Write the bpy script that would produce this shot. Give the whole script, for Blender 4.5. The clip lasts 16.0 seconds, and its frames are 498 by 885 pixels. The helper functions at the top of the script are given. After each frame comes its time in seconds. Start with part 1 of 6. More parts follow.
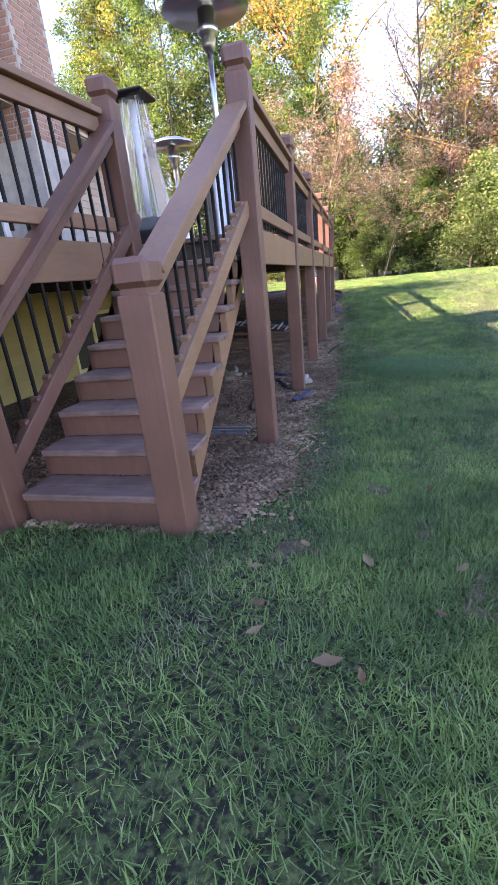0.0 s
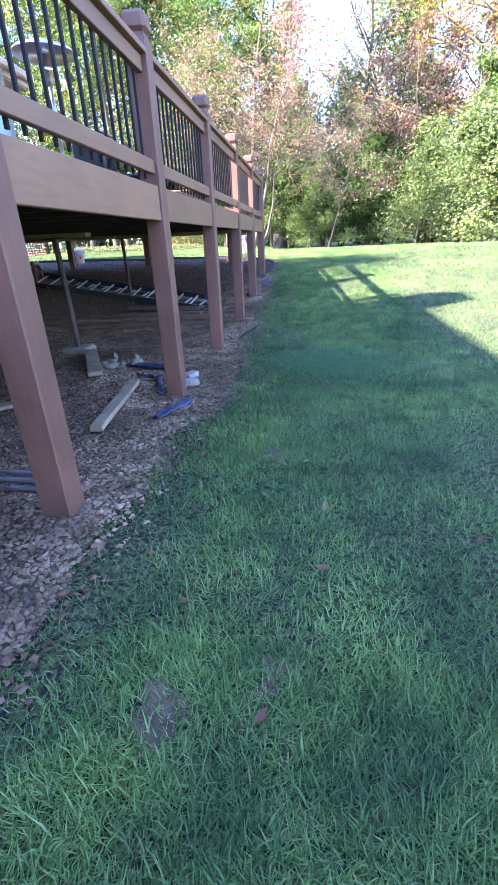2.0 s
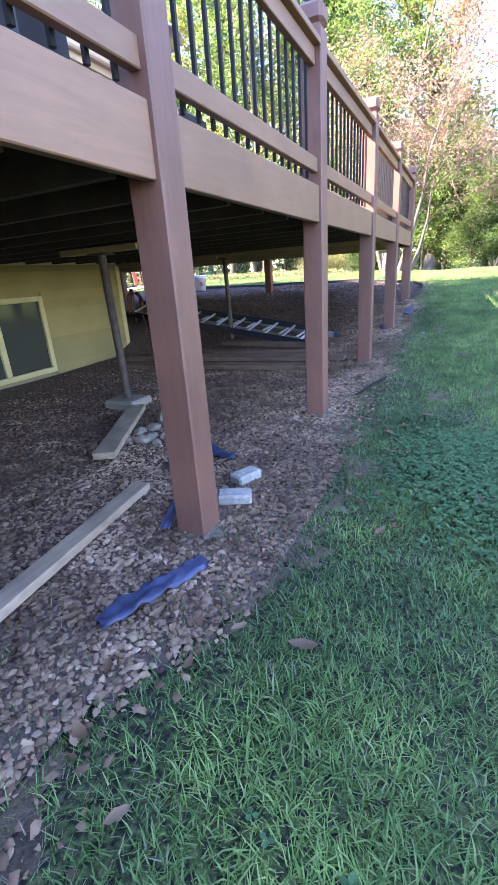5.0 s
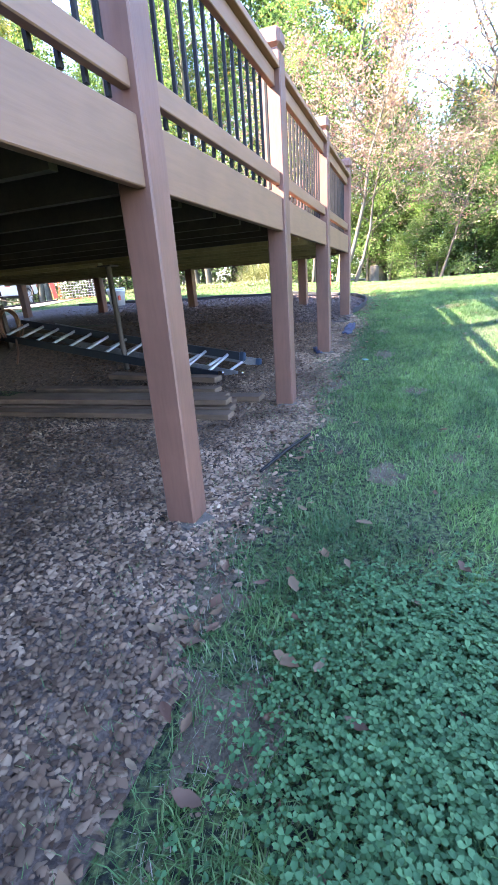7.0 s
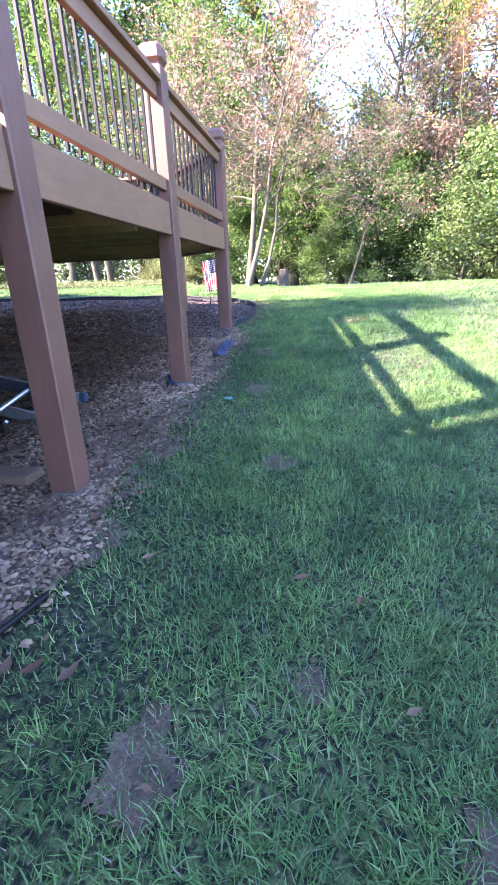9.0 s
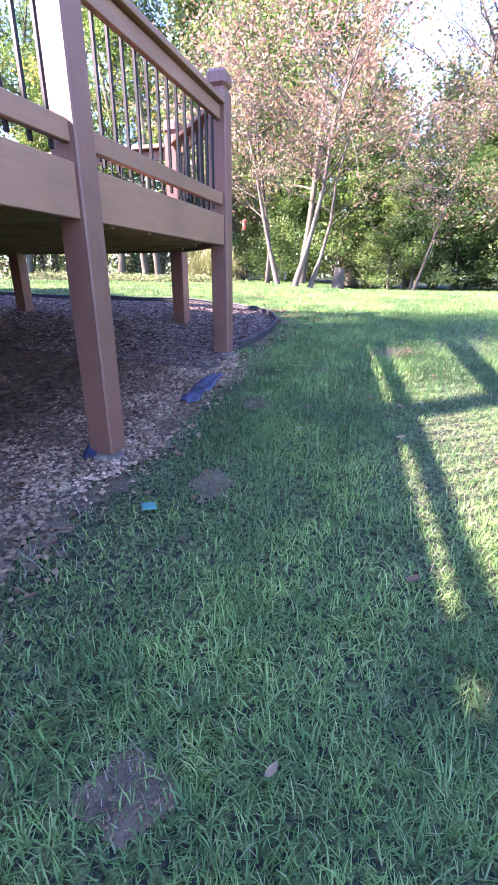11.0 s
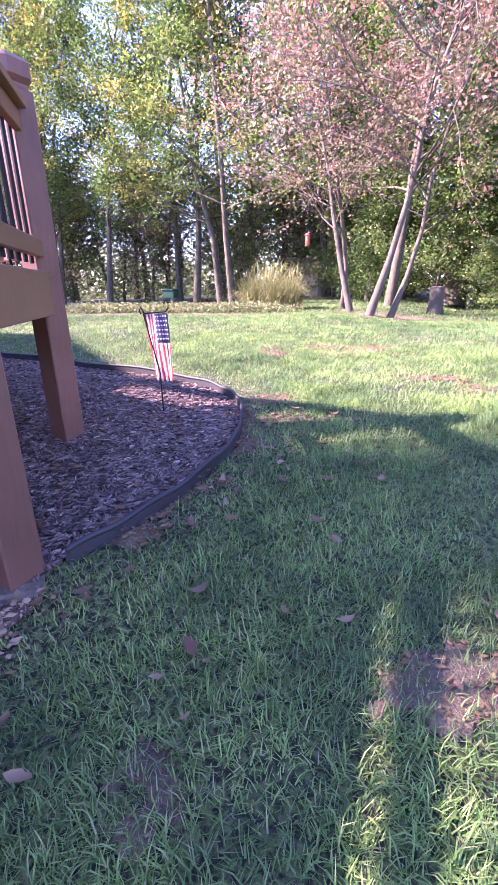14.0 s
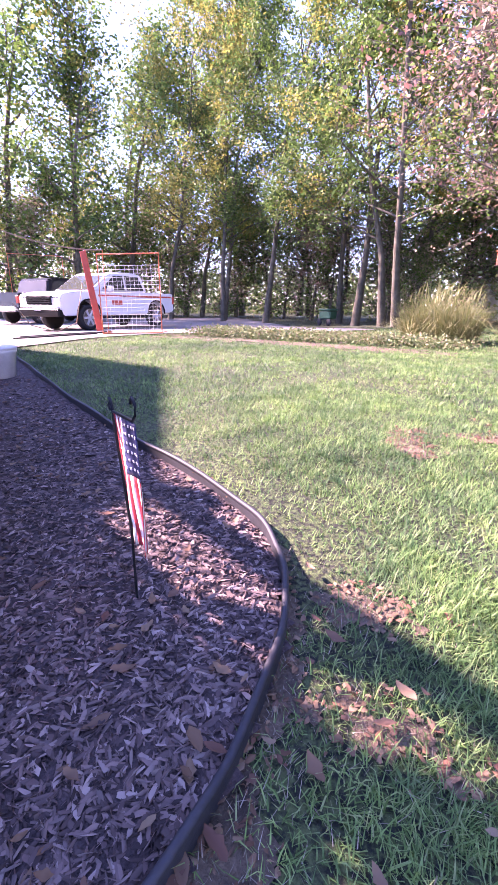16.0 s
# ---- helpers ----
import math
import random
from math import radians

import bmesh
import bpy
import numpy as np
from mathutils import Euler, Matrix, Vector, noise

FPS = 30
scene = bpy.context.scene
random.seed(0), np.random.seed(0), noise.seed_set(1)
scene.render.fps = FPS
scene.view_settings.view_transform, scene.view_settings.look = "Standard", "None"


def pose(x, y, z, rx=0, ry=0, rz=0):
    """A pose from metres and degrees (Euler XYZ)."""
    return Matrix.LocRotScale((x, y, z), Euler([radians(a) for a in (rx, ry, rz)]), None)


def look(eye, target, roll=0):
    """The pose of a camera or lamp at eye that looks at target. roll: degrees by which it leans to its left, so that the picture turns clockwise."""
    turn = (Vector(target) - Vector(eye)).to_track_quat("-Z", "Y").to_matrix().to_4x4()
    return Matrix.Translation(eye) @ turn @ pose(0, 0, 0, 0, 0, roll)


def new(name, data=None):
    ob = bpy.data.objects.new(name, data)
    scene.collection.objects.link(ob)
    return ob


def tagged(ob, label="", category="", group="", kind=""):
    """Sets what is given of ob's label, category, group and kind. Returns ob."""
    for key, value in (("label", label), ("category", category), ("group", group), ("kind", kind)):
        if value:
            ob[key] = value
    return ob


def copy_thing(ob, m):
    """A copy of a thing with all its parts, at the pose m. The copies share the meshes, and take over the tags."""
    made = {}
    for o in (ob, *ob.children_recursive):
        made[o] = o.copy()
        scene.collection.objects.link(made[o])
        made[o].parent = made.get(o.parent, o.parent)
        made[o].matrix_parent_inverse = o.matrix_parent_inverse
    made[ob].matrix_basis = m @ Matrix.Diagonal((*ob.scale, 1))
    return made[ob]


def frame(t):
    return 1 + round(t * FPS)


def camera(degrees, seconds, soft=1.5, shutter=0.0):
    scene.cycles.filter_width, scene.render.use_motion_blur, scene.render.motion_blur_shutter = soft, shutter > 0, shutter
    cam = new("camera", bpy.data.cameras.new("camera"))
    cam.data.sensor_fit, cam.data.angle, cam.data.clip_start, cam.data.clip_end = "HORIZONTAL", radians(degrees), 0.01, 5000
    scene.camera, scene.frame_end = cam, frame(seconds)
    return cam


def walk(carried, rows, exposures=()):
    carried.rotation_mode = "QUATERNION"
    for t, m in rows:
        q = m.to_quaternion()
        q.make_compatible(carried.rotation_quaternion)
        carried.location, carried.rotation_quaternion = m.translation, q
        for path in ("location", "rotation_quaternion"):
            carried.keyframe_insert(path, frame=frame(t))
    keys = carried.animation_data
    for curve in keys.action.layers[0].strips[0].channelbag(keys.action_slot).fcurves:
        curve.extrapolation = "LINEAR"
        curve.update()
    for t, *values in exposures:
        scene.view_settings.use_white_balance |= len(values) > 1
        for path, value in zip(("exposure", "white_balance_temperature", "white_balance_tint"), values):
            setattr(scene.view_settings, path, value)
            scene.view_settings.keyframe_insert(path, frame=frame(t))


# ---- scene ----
SKY_STRENGTH, SUN_STRENGTH = 0.115, 4.2
cam = camera(59.2, 16.0)
PATH = [
    (0, (0.021, 1.412, 1.154), (-0.458, 3.224, 0.458), -5.8),
    (0.5, (0.135, 1.766, 1.102), (-0.305, 3.572, 0.364), -5.9),
    (1, (0.304, 2.179, 1.109), (0.046, 4.002, 0.326), -4.9),
    (1.5, (0.413, 2.516, 1.09), (0.164, 4.322, 0.266), -3.5),
    (2, (0.473, 2.91, 1.087), (0.219, 4.708, 0.249), -2.5),
    (2.5, (0.519, 3.224, 1.084), (0.098, 4.995, 0.257), -1.1),
    (3, (0.453, 3.54, 1.056), (-0.256, 5.226, 0.245), -1.7),
    (3.5, (0.468, 3.909, 1.053), (-0.223, 5.601, 0.243), -4.3),
    (3.7, (0.487, 4.047, 1.003), (-0.215, 5.736, 0.194), -4.6),
    (5.8, (0.266, 5.646, 0.911), (-0.623, 7.315, 0.261), -2.2),
    (6, (0.271, 5.797, 0.905), (-0.617, 7.466, 0.252), -1.3),
    (6.5, (0.298, 6.187, 0.915), (-0.606, 7.844, 0.253), -1.2),
    (7, (0.319, 6.658, 0.887), (-0.337, 8.424, 0.216), -4.3),
    (7.5, (0.422, 7.082, 0.889), (-0.035, 8.906, 0.207), -2.4),
    (8, (0.44, 7.493, 0.882), (0.009, 9.322, 0.197), -2.1),
    (8.5, (0.53, 7.906, 0.885), (0.228, 9.762, 0.203), -2.7),
    (8.7, (0.577, 8.07, 0.878), (0.267, 9.924, 0.194), -2.5),
    (10.8, (0.8, 9.751, 1.001), (0.248, 11.54, 0.299), -0.3),
    (11, (0.83, 9.956, 1.004), (0.275, 11.742, 0.296), 0.3),
    (11.5, (0.892, 10.431, 1.04), (0.282, 12.187, 0.302), -0.4),
    (12, (0.931, 10.987, 1.107), (0.317, 12.74, 0.366), -0.4),
    (12.5, (1.011, 11.483, 1.174), (0.389, 13.233, 0.434), -2.7),
    (13, (0.97, 11.998, 1.207), (0.324, 13.748, 0.485), -0.5),
    (13.5, (0.959, 12.501, 1.306), (0.299, 14.267, 0.638), 2.4),
    (14, (0.865, 12.961, 1.355), (-0.099, 14.584, 0.691), -1.3),
    (14.5, (0.712, 13.422, 1.458), (-0.339, 15.001, 0.822), 0.4),
    (15, (0.584, 13.87, 1.515), (-0.638, 15.322, 0.883), -1.4),
    (15.5, (0.351, 14.278, 1.528), (-1.006, 15.614, 0.916), -1.5),
    (16, (0.123, 14.666, 1.55), (-1.358, 15.869, 0.951), 0.5),
]
walk(cam, [(t, look(eye, target, roll)) for t, eye, target, roll in PATH], exposures=[(0, 3.4, 8400, 36), (0.5, 3.78, 7400, 32), (1.0, 3.8, 6850, 30), (2.0, 3.9, 6350, 31), (2.5, 3.82, 6350, 30), (3.5, 4.22, 6500, 29), (6.0, 4.25, 7200, 33), (7.0, 4.42, 6950, 24), (7.5, 4.08, 6550, 24), (8.0, 3.95, 6450, 28), (8.5, 4.0, 6450, 30), (11.0, 3.95, 6450, 42), (11.8, 3.75, 6450, 51), (12.5, 3.42, 6450, 61), (14.5, 3.5, 6350, 66), (16.0, 3.3, 6600, 66)])

# ---------- light ----------
SUN = Vector((-1.15, -0.65, 1.0)).normalized()      # towards the sun
elev = math.asin(SUN.z)
azim = math.atan2(SUN.x, SUN.y)                     # clockwise from +y
world = bpy.data.worlds.new("sky")
scene.world = world
world.use_nodes = True
wn = world.node_tree
sky = wn.nodes.new("ShaderNodeTexSky")
sky.sky_type, sky.sun_disc = "NISHITA", False
sky.dust_density, sky.ozone_density = 0.1, 6.0
sky.sun_elevation, sky.sun_rotation = elev, azim
wn.nodes["Background"].inputs["Strength"].default_value = SKY_STRENGTH
wn.links.new(sky.outputs[0], wn.nodes["Background"].inputs["Color"])
sun = new("sun", bpy.data.lights.new("sun", "SUN"))
sun.data.energy, sun.data.angle, sun.data.color = SUN_STRENGTH, radians(1.0), (1.0, 0.91, 0.78)
sun.matrix_world = look(tuple(SUN * 60), (0, 0, 0))

# ---------- materials ----------
rng = np.random.default_rng(7)


def node_mat(name):
    m = bpy.data.materials.new(name)
    m.use_nodes = True
    nt = m.node_tree
    return m, nt, nt.nodes["Principled BSDF"]


def noise_fac(nt, scale, detail=4.0, stretch=None, rough=0.6):
    tc = nt.nodes.new("ShaderNodeTexCoord")
    n = nt.nodes.new("ShaderNodeTexNoise")
    n.inputs["Scale"].default_value, n.inputs["Detail"].default_value = scale, detail
    n.inputs["Roughness"].default_value = rough
    src = tc.outputs["Object"]
    if stretch:
        mp = nt.nodes.new("ShaderNodeMapping")
        mp.inputs["Scale"].default_value = stretch
        nt.links.new(src, mp.inputs["Vector"])
        src = mp.outputs["Vector"]
    nt.links.new(src, n.inputs["Vector"])
    return n.outputs["Fac"]


def ramp(nt, fac, stops):
    r = nt.nodes.new("ShaderNodeValToRGB")
    els = r.color_ramp.elements
    while len(els) < len(stops):
        els.new(0.5)
    for e, (p, c) in zip(els, stops):
        e.position, e.color = p, (*c, 1)
    nt.links.new(fac, r.inputs["Fac"])
    return r.outputs["Color"]


def mixc(nt, a, b, fac, mode="MIX"):
    m = nt.nodes.new("ShaderNodeMix")
    m.data_type, m.blend_type = "RGBA", mode
    for sock, v in ((m.inputs["A"], a), (m.inputs["B"], b)):
        if isinstance(v, tuple):
            sock.default_value = (*v, 1)
        else:
            nt.links.new(v, sock)
    if isinstance(fac, float):
        m.inputs["Factor"].default_value = fac
    else:
        nt.links.new(fac, m.inputs["Factor"])
    return m.outputs["Result"]


def bumped(nt, bsdf, fac, strength=0.3, dist=0.01):
    b = nt.nodes.new("ShaderNodeBump")
    b.inputs["Strength"].default_value, b.inputs["Distance"].default_value = strength, dist
    nt.links.new(fac, b.inputs["Height"])
    nt.links.new(b.outputs["Normal"], bsdf.inputs["Normal"])


def random_of(nt, island=False):
    if island:
        return nt.nodes.new("ShaderNodeNewGeometry").outputs["Random Per Island"]
    return nt.nodes.new("ShaderNodeObjectInfo").outputs["Random"]


def shade(c, k):
    return tuple(min(1.0, v * k) for v in c)


def mat_surface(name, col, rough=0.6, scale=6.0, fine=60.0, var=0.25, bump=0.25, stretch=None, metal=0.0, dist=0.004, spec=0.5):
    """A paint, metal or stone: broad stains and fine grain of one colour."""
    m, nt, b = node_mat(name)
    big = noise_fac(nt, scale, 3.0)
    small = noise_fac(nt, fine, 4.0, stretch)
    c1 = ramp(nt, big, [(0.3, shade(col, 1 - var)), (0.7, shade(col, 1 + var * 0.6))])
    c2 = ramp(nt, small, [(0.3, (0.62, 0.62, 0.62)), (0.62, (1, 1, 1))])
    c = mixc(nt, c1, c2, min(1.0, var * 2.0), "MULTIPLY")
    c = mixc(nt, c, ramp(nt, random_of(nt), [(0.0, (0.82, 0.82, 0.82)), (1.0, (1.0, 1.0, 1.0))]), 1.0, "MULTIPLY")
    nt.links.new(c, b.inputs["Base Color"])
    b.inputs["Roughness"].default_value, b.inputs["Metallic"].default_value = rough, metal
    b.inputs["Specular IOR Level"].default_value = spec
    bumped(nt, b, small, bump, dist)
    return m


def mat_islands(name, cols, rough=0.8, translucent=0.0, patch=None, spec=0.3):
    """For many small pieces: each island takes a colour of the list; patch: broad brightening by place."""
    m, nt, b = node_mat(name)
    r = random_of(nt, True)
    n = len(cols)
    c = ramp(nt, r, [(i / max(1, n - 1), k) for i, k in enumerate(cols)])
    if patch:
        for k in (1.0, 5.3):
            p = noise_fac(nt, patch[0] * k, 3.0)
            c = mixc(nt, c, ramp(nt, p, [(0.38, patch[1]), (0.62, patch[2])]), 1.0, "MULTIPLY")
    nt.links.new(c, b.inputs["Base Color"])
    b.inputs["Roughness"].default_value = rough
    b.inputs["Specular IOR Level"].default_value = spec
    if translucent:
        tr = nt.nodes.new("ShaderNodeBsdfTranslucent")
        mx = nt.nodes.new("ShaderNodeMixShader")
        mx.inputs[0].default_value = translucent
        nt.links.new(c, tr.inputs["Color"])
        nt.links.new(b.outputs[0], mx.inputs[1])
        nt.links.new(tr.outputs[0], mx.inputs[2])
        nt.links.new(mx.outputs[0], nt.nodes["Material Output"].inputs["Surface"])
    return m


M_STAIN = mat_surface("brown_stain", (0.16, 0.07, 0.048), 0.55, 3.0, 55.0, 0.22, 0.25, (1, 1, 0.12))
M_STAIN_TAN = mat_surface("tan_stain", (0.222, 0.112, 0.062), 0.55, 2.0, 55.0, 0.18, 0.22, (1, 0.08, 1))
M_TREAD = mat_surface("worn_tread", (0.20, 0.118, 0.098), 0.7, 5.0, 50.0, 0.4, 0.4, (0.1, 1, 1))
# joist colour holds the deck's shade, far darker than the beam's wood
M_JOIST_SHADED = mat_surface("shaded_joist", (0.05, 0.036, 0.024), 0.85, 4.0, 40.0, 0.35, 0.3)
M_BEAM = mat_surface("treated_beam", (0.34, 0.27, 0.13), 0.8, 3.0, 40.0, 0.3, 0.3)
M_OLDWOOD = mat_surface("weathered_board", (0.30, 0.22, 0.15), 0.8, 4.0, 45.0, 0.35, 0.4, (1, 0.1, 1))
M_PILEWOOD = mat_surface("dusty_lumber", (0.16, 0.095, 0.06), 0.85, 3.0, 40.0, 0.35, 0.4, (0.1, 1, 1))
M_BLACK = mat_surface("black_metal", (0.010, 0.010, 0.011), 0.5, 20.0, 90.0, 0.3, 0.1, None, 0.0, 0.004, 0.2)
M_SIDING = mat_surface("yellow_siding", (0.29, 0.235, 0.09), 0.6, 1.5, 50.0, 0.15, 0.12)
M_SIDING_UP = mat_surface("beige_siding", (0.52, 0.42, 0.33), 0.6, 1.5, 50.0, 0.12, 0.12)
M_TRIM = mat_surface("cream_trim", (0.55, 0.47, 0.24), 0.5, 3.0, 50.0, 0.1, 0.1)
M_WHITE = mat_surface("white_paint", (0.78, 0.78, 0.76), 0.4, 3.0, 60.0, 0.06, 0.05)
M_ROOF = mat_surface("brown_shingle", (0.13, 0.095, 0.075), 0.9, 3.0, 70.0, 0.35, 0.5)
M_BRICK = mat_surface("red_brick", (0.38, 0.20, 0.14), 0.85, 5.0, 40.0, 0.3, 0.5)
M_MORTAR = mat_surface("mortar", (0.42, 0.38, 0.34), 0.9, 6.0, 60.0, 0.2, 0.4)
M_CONCRETE = mat_surface("concrete", (0.25, 0.22, 0.175), 0.9, 2.0, 60.0, 0.2, 0.3)
M_FOOTING = mat_surface("dirty_concrete", (0.15, 0.118, 0.09), 0.95, 16.0, 70.0, 0.45, 0.6)
M_BLOCK = mat_surface("pale_concrete", (0.36, 0.34, 0.30), 0.9, 14.0, 70.0, 0.35, 0.5)
M_DRIVE = mat_surface("driveway_concrete", (0.17, 0.16, 0.15), 0.9, 0.4, 30.0, 0.15, 0.2)
M_ALU = mat_surface("aluminium", (0.62, 0.63, 0.65), 0.35, 6.0, 60.0, 0.12, 0.1, None, 0.9)
M_STEEL = mat_surface("brushed_steel", (0.55, 0.56, 0.57), 0.28, 4.0, 70.0, 0.12, 0.1, None, 1.0)
M_RUST = mat_surface("rusty_steel", (0.085, 0.066, 0.055), 0.7, 8.0, 60.0, 0.4, 0.3, None, 0.3)
M_BLUE = mat_surface("blue_fibreglass", (0.02, 0.055, 0.11), 0.45, 6.0, 60.0, 0.2, 0.1)
M_NAVY = mat_surface("navy_fibreglass", (0.010, 0.016, 0.028), 0.5, 6.0, 60.0, 0.25, 0.1)
M_DULLALU = mat_surface("dull_aluminium", (0.26, 0.26, 0.27), 0.5, 6.0, 60.0, 0.25, 0.15, None, 0.4)
M_TARP = mat_surface("landscape_fabric", (0.04, 0.052, 0.11), 0.6, 8.0, 60.0, 0.4, 0.5)
M_STONE = mat_surface("grey_stone", (0.24, 0.205, 0.155), 0.85, 9.0, 60.0, 0.3, 0.5)
M_EDGING = mat_surface("plastic_edging", (0.02, 0.021, 0.025), 0.65, 5.0, 60.0, 0.35, 0.25)
M_BARK = mat_surface("grey_bark", (0.11, 0.098, 0.065), 0.95, 3.0, 22.0, 0.4, 0.8, (1, 1, 0.25), 0.0, 0.02)
M_BARK_L = mat_surface("pale_bark", (0.115, 0.10, 0.075), 0.95, 3.0, 22.0, 0.35, 0.6, (1, 1, 0.3), 0.0, 0.015)
M_RUBBER = mat_surface("tyre_rubber", (0.02, 0.02, 0.021), 0.8, 12.0, 60.0, 0.3, 0.2)
M_CARWHITE = mat_surface("white_car_paint", (0.80, 0.81, 0.82), 0.2, 2.0, 80.0, 0.03, 0.0)
M_CARDARK = mat_surface("dark_car_paint", (0.014, 0.014, 0.016), 0.4, 2.0, 80.0, 0.1, 0.0)
M_RED = mat_surface("red_plastic", (0.62, 0.09, 0.05), 0.5, 5.0, 60.0, 0.15, 0.1)
M_ORANGE = mat_surface("orange_tube", (0.68, 0.17, 0.06), 0.5, 5.0, 60.0, 0.15, 0.1)
M_GREEN = mat_surface("green_plastic", (0.015, 0.09, 0.045), 0.5, 5.0, 60.0, 0.15, 0.1)
M_TEAL = mat_surface("teal_plastic", (0.02, 0.17, 0.15), 0.4, 5.0, 60.0, 0.2, 0.1)
M_HOSE = mat_surface("faded_orange_hose", (0.22, 0.10, 0.05), 0.6, 5.0, 60.0, 0.2, 0.1)
M_NET = mat_surface("white_net_cord", (0.75, 0.75, 0.73), 0.7, 5.0, 60.0, 0.1, 0.1)
M_CHROME = mat_surface("chrome", (0.7, 0.71, 0.72), 0.15, 5.0, 60.0, 0.05, 0.0, None, 1.0)
M_RIM = mat_surface("alloy_wheel", (0.55, 0.55, 0.57), 0.4, 5.0, 60.0, 0.08, 0.05)
M_BARE = mat_surface("bare_soil", (0.155, 0.11, 0.068), 0.95, 7.0, 70.0, 0.6, 1.0, None, 0.0, 0.02)
M_LAMP = mat_surface("lamp_lens", (0.7, 0.7, 0.72), 0.1, 5.0, 60.0, 0.05, 0.0)
M_FLAGRED = mat_surface("flag_red", (0.50, 0.035, 0.05), 0.7, 8.0, 90.0, 0.12, 0.1)
M_FLAGWHITE = mat_surface("flag_white", (0.78, 0.74, 0.70), 0.7, 8.0, 90.0, 0.06, 0.1)
M_FLAGBLUE = mat_surface("flag_blue", (0.025, 0.03, 0.10), 0.7, 8.0, 90.0, 0.12, 0.1)
M_BUCKET = mat_surface("white_bucket", (0.68, 0.66, 0.66), 0.4, 8.0, 60.0, 0.12, 0.05)

m, nt, b = node_mat("window_glass")
b.inputs["Base Color"].default_value = (0.05, 0.055, 0.045, 1)
b.inputs["Roughness"].default_value = 0.05
M_GLASS = m
m, nt, b = node_mat("clear_plastic")
b.inputs["Base Color"].default_value = (0.9, 0.93, 0.95, 1)
b.inputs["Roughness"].default_value, b.inputs["Transmission Weight"].default_value = 0.12, 0.9
b.inputs["IOR"].default_value = 1.1
M_CLEAR = m

M_GRASS = mat_islands("grass_blades", [(0.046, 0.100, 0.032), (0.075, 0.158, 0.050), (0.104, 0.205, 0.069), (0.137, 0.246, 0.087), (0.174, 0.278, 0.106), (0.24, 0.285, 0.145)], 0.55, 0.3,
                      (0.7, (0.64, 0.72, 0.73), (1.23, 1.2, 1.06)), 0.22)
M_CLOVER = mat_islands("clover_leaves", [(0.03, 0.09, 0.032), (0.048, 0.132, 0.048), (0.07, 0.172, 0.064), (0.10, 0.215, 0.085)], 0.6, 0.25, None, 0.25)
M_CHIPS = mat_islands("stone_chips", [(0.09, 0.054, 0.036), (0.30, 0.20, 0.14), (0.37, 0.265, 0.195), (0.23, 0.148, 0.102), (0.43, 0.325, 0.24), (0.13, 0.08, 0.054)], 0.9, 0.0, (0.8, (0.6, 0.55, 0.5), (1.15, 1.1, 1.05)))
M_LITTER = mat_islands("leaf_litter", [(0.035, 0.02, 0.013), (0.09, 0.05, 0.03), (0.14, 0.085, 0.05), (0.055, 0.03, 0.02), (0.19, 0.12, 0.075)], 0.9)
M_MULCH = mat_islands("mulch_chips", [(0.025, 0.017, 0.016), (0.095, 0.064, 0.057), (0.20, 0.14, 0.122), (0.055, 0.038, 0.035), (0.32, 0.245, 0.21)], 0.9)
M_DRYLEAF = mat_islands("dry_leaves", [(0.11, 0.056, 0.03), (0.175, 0.10, 0.055), (0.235, 0.16, 0.095), (0.13, 0.058, 0.036), (0.15, 0.095, 0.06)], 0.8, 0.15)
M_THATCH = mat_islands("dry_thatch", [(0.20, 0.165, 0.125), (0.30, 0.26, 0.20), (0.14, 0.12, 0.09), (0.12, 0.15, 0.07), (0.36, 0.31, 0.25)], 0.8, 0.15)
M_IVY = mat_islands("ground_cover", [(0.08, 0.12, 0.04), (0.13, 0.18, 0.065), (0.20, 0.24, 0.10), (0.20, 0.15, 0.10)], 0.7, 0.2)
M_REED = mat_islands("reed_blades", [(0.13, 0.17, 0.06), (0.20, 0.22, 0.09), (0.28, 0.27, 0.13), (0.12, 0.16, 0.05)], 0.7, 0.3)


def leaf_mat(name, cols):
    mean = [sum(k[i] for k in cols) / len(cols) for i in range(3)]
    mean = shade(mean, 1.3)
    cols = [shade(k, 1.3) for k in cols]
    near = [tuple(0.55 * k[i] + 0.45 * mean[i] for i in range(3)) for k in cols]
    return mat_islands(name, near, 0.6, 0.42, (0.4, (0.62, 0.66, 0.62), (1.3, 1.25, 1.15)), 0.25)


L_GREEN = leaf_mat("green_leaves", [(0.035, 0.085, 0.02), (0.06, 0.13, 0.03), (0.10, 0.18, 0.045), (0.16, 0.22, 0.06)])
L_YELLOW = leaf_mat("yellow_green_leaves", [(0.11, 0.14, 0.035), (0.19, 0.20, 0.05), (0.30, 0.26, 0.07), (0.08, 0.11, 0.03)])
L_ORANGE = leaf_mat("orange_leaves", [(0.30, 0.17, 0.04), (0.42, 0.25, 0.06), (0.24, 0.20, 0.06), (0.36, 0.14, 0.05)])
L_PINK = leaf_mat("dusky_red_leaves", [(0.16, 0.07, 0.078), (0.21, 0.115, 0.12), (0.18, 0.145, 0.125), (0.12, 0.11, 0.06), (0.235, 0.075, 0.078)])
L_PALE = leaf_mat("pale_brown_leaves", [(0.22, 0.175, 0.15), (0.30, 0.235, 0.21), (0.17, 0.17, 0.09), (0.26, 0.165, 0.15)])
L_DARK = leaf_mat("dark_green_leaves", [(0.03, 0.06, 0.018), (0.05, 0.10, 0.028), (0.08, 0.14, 0.04)])
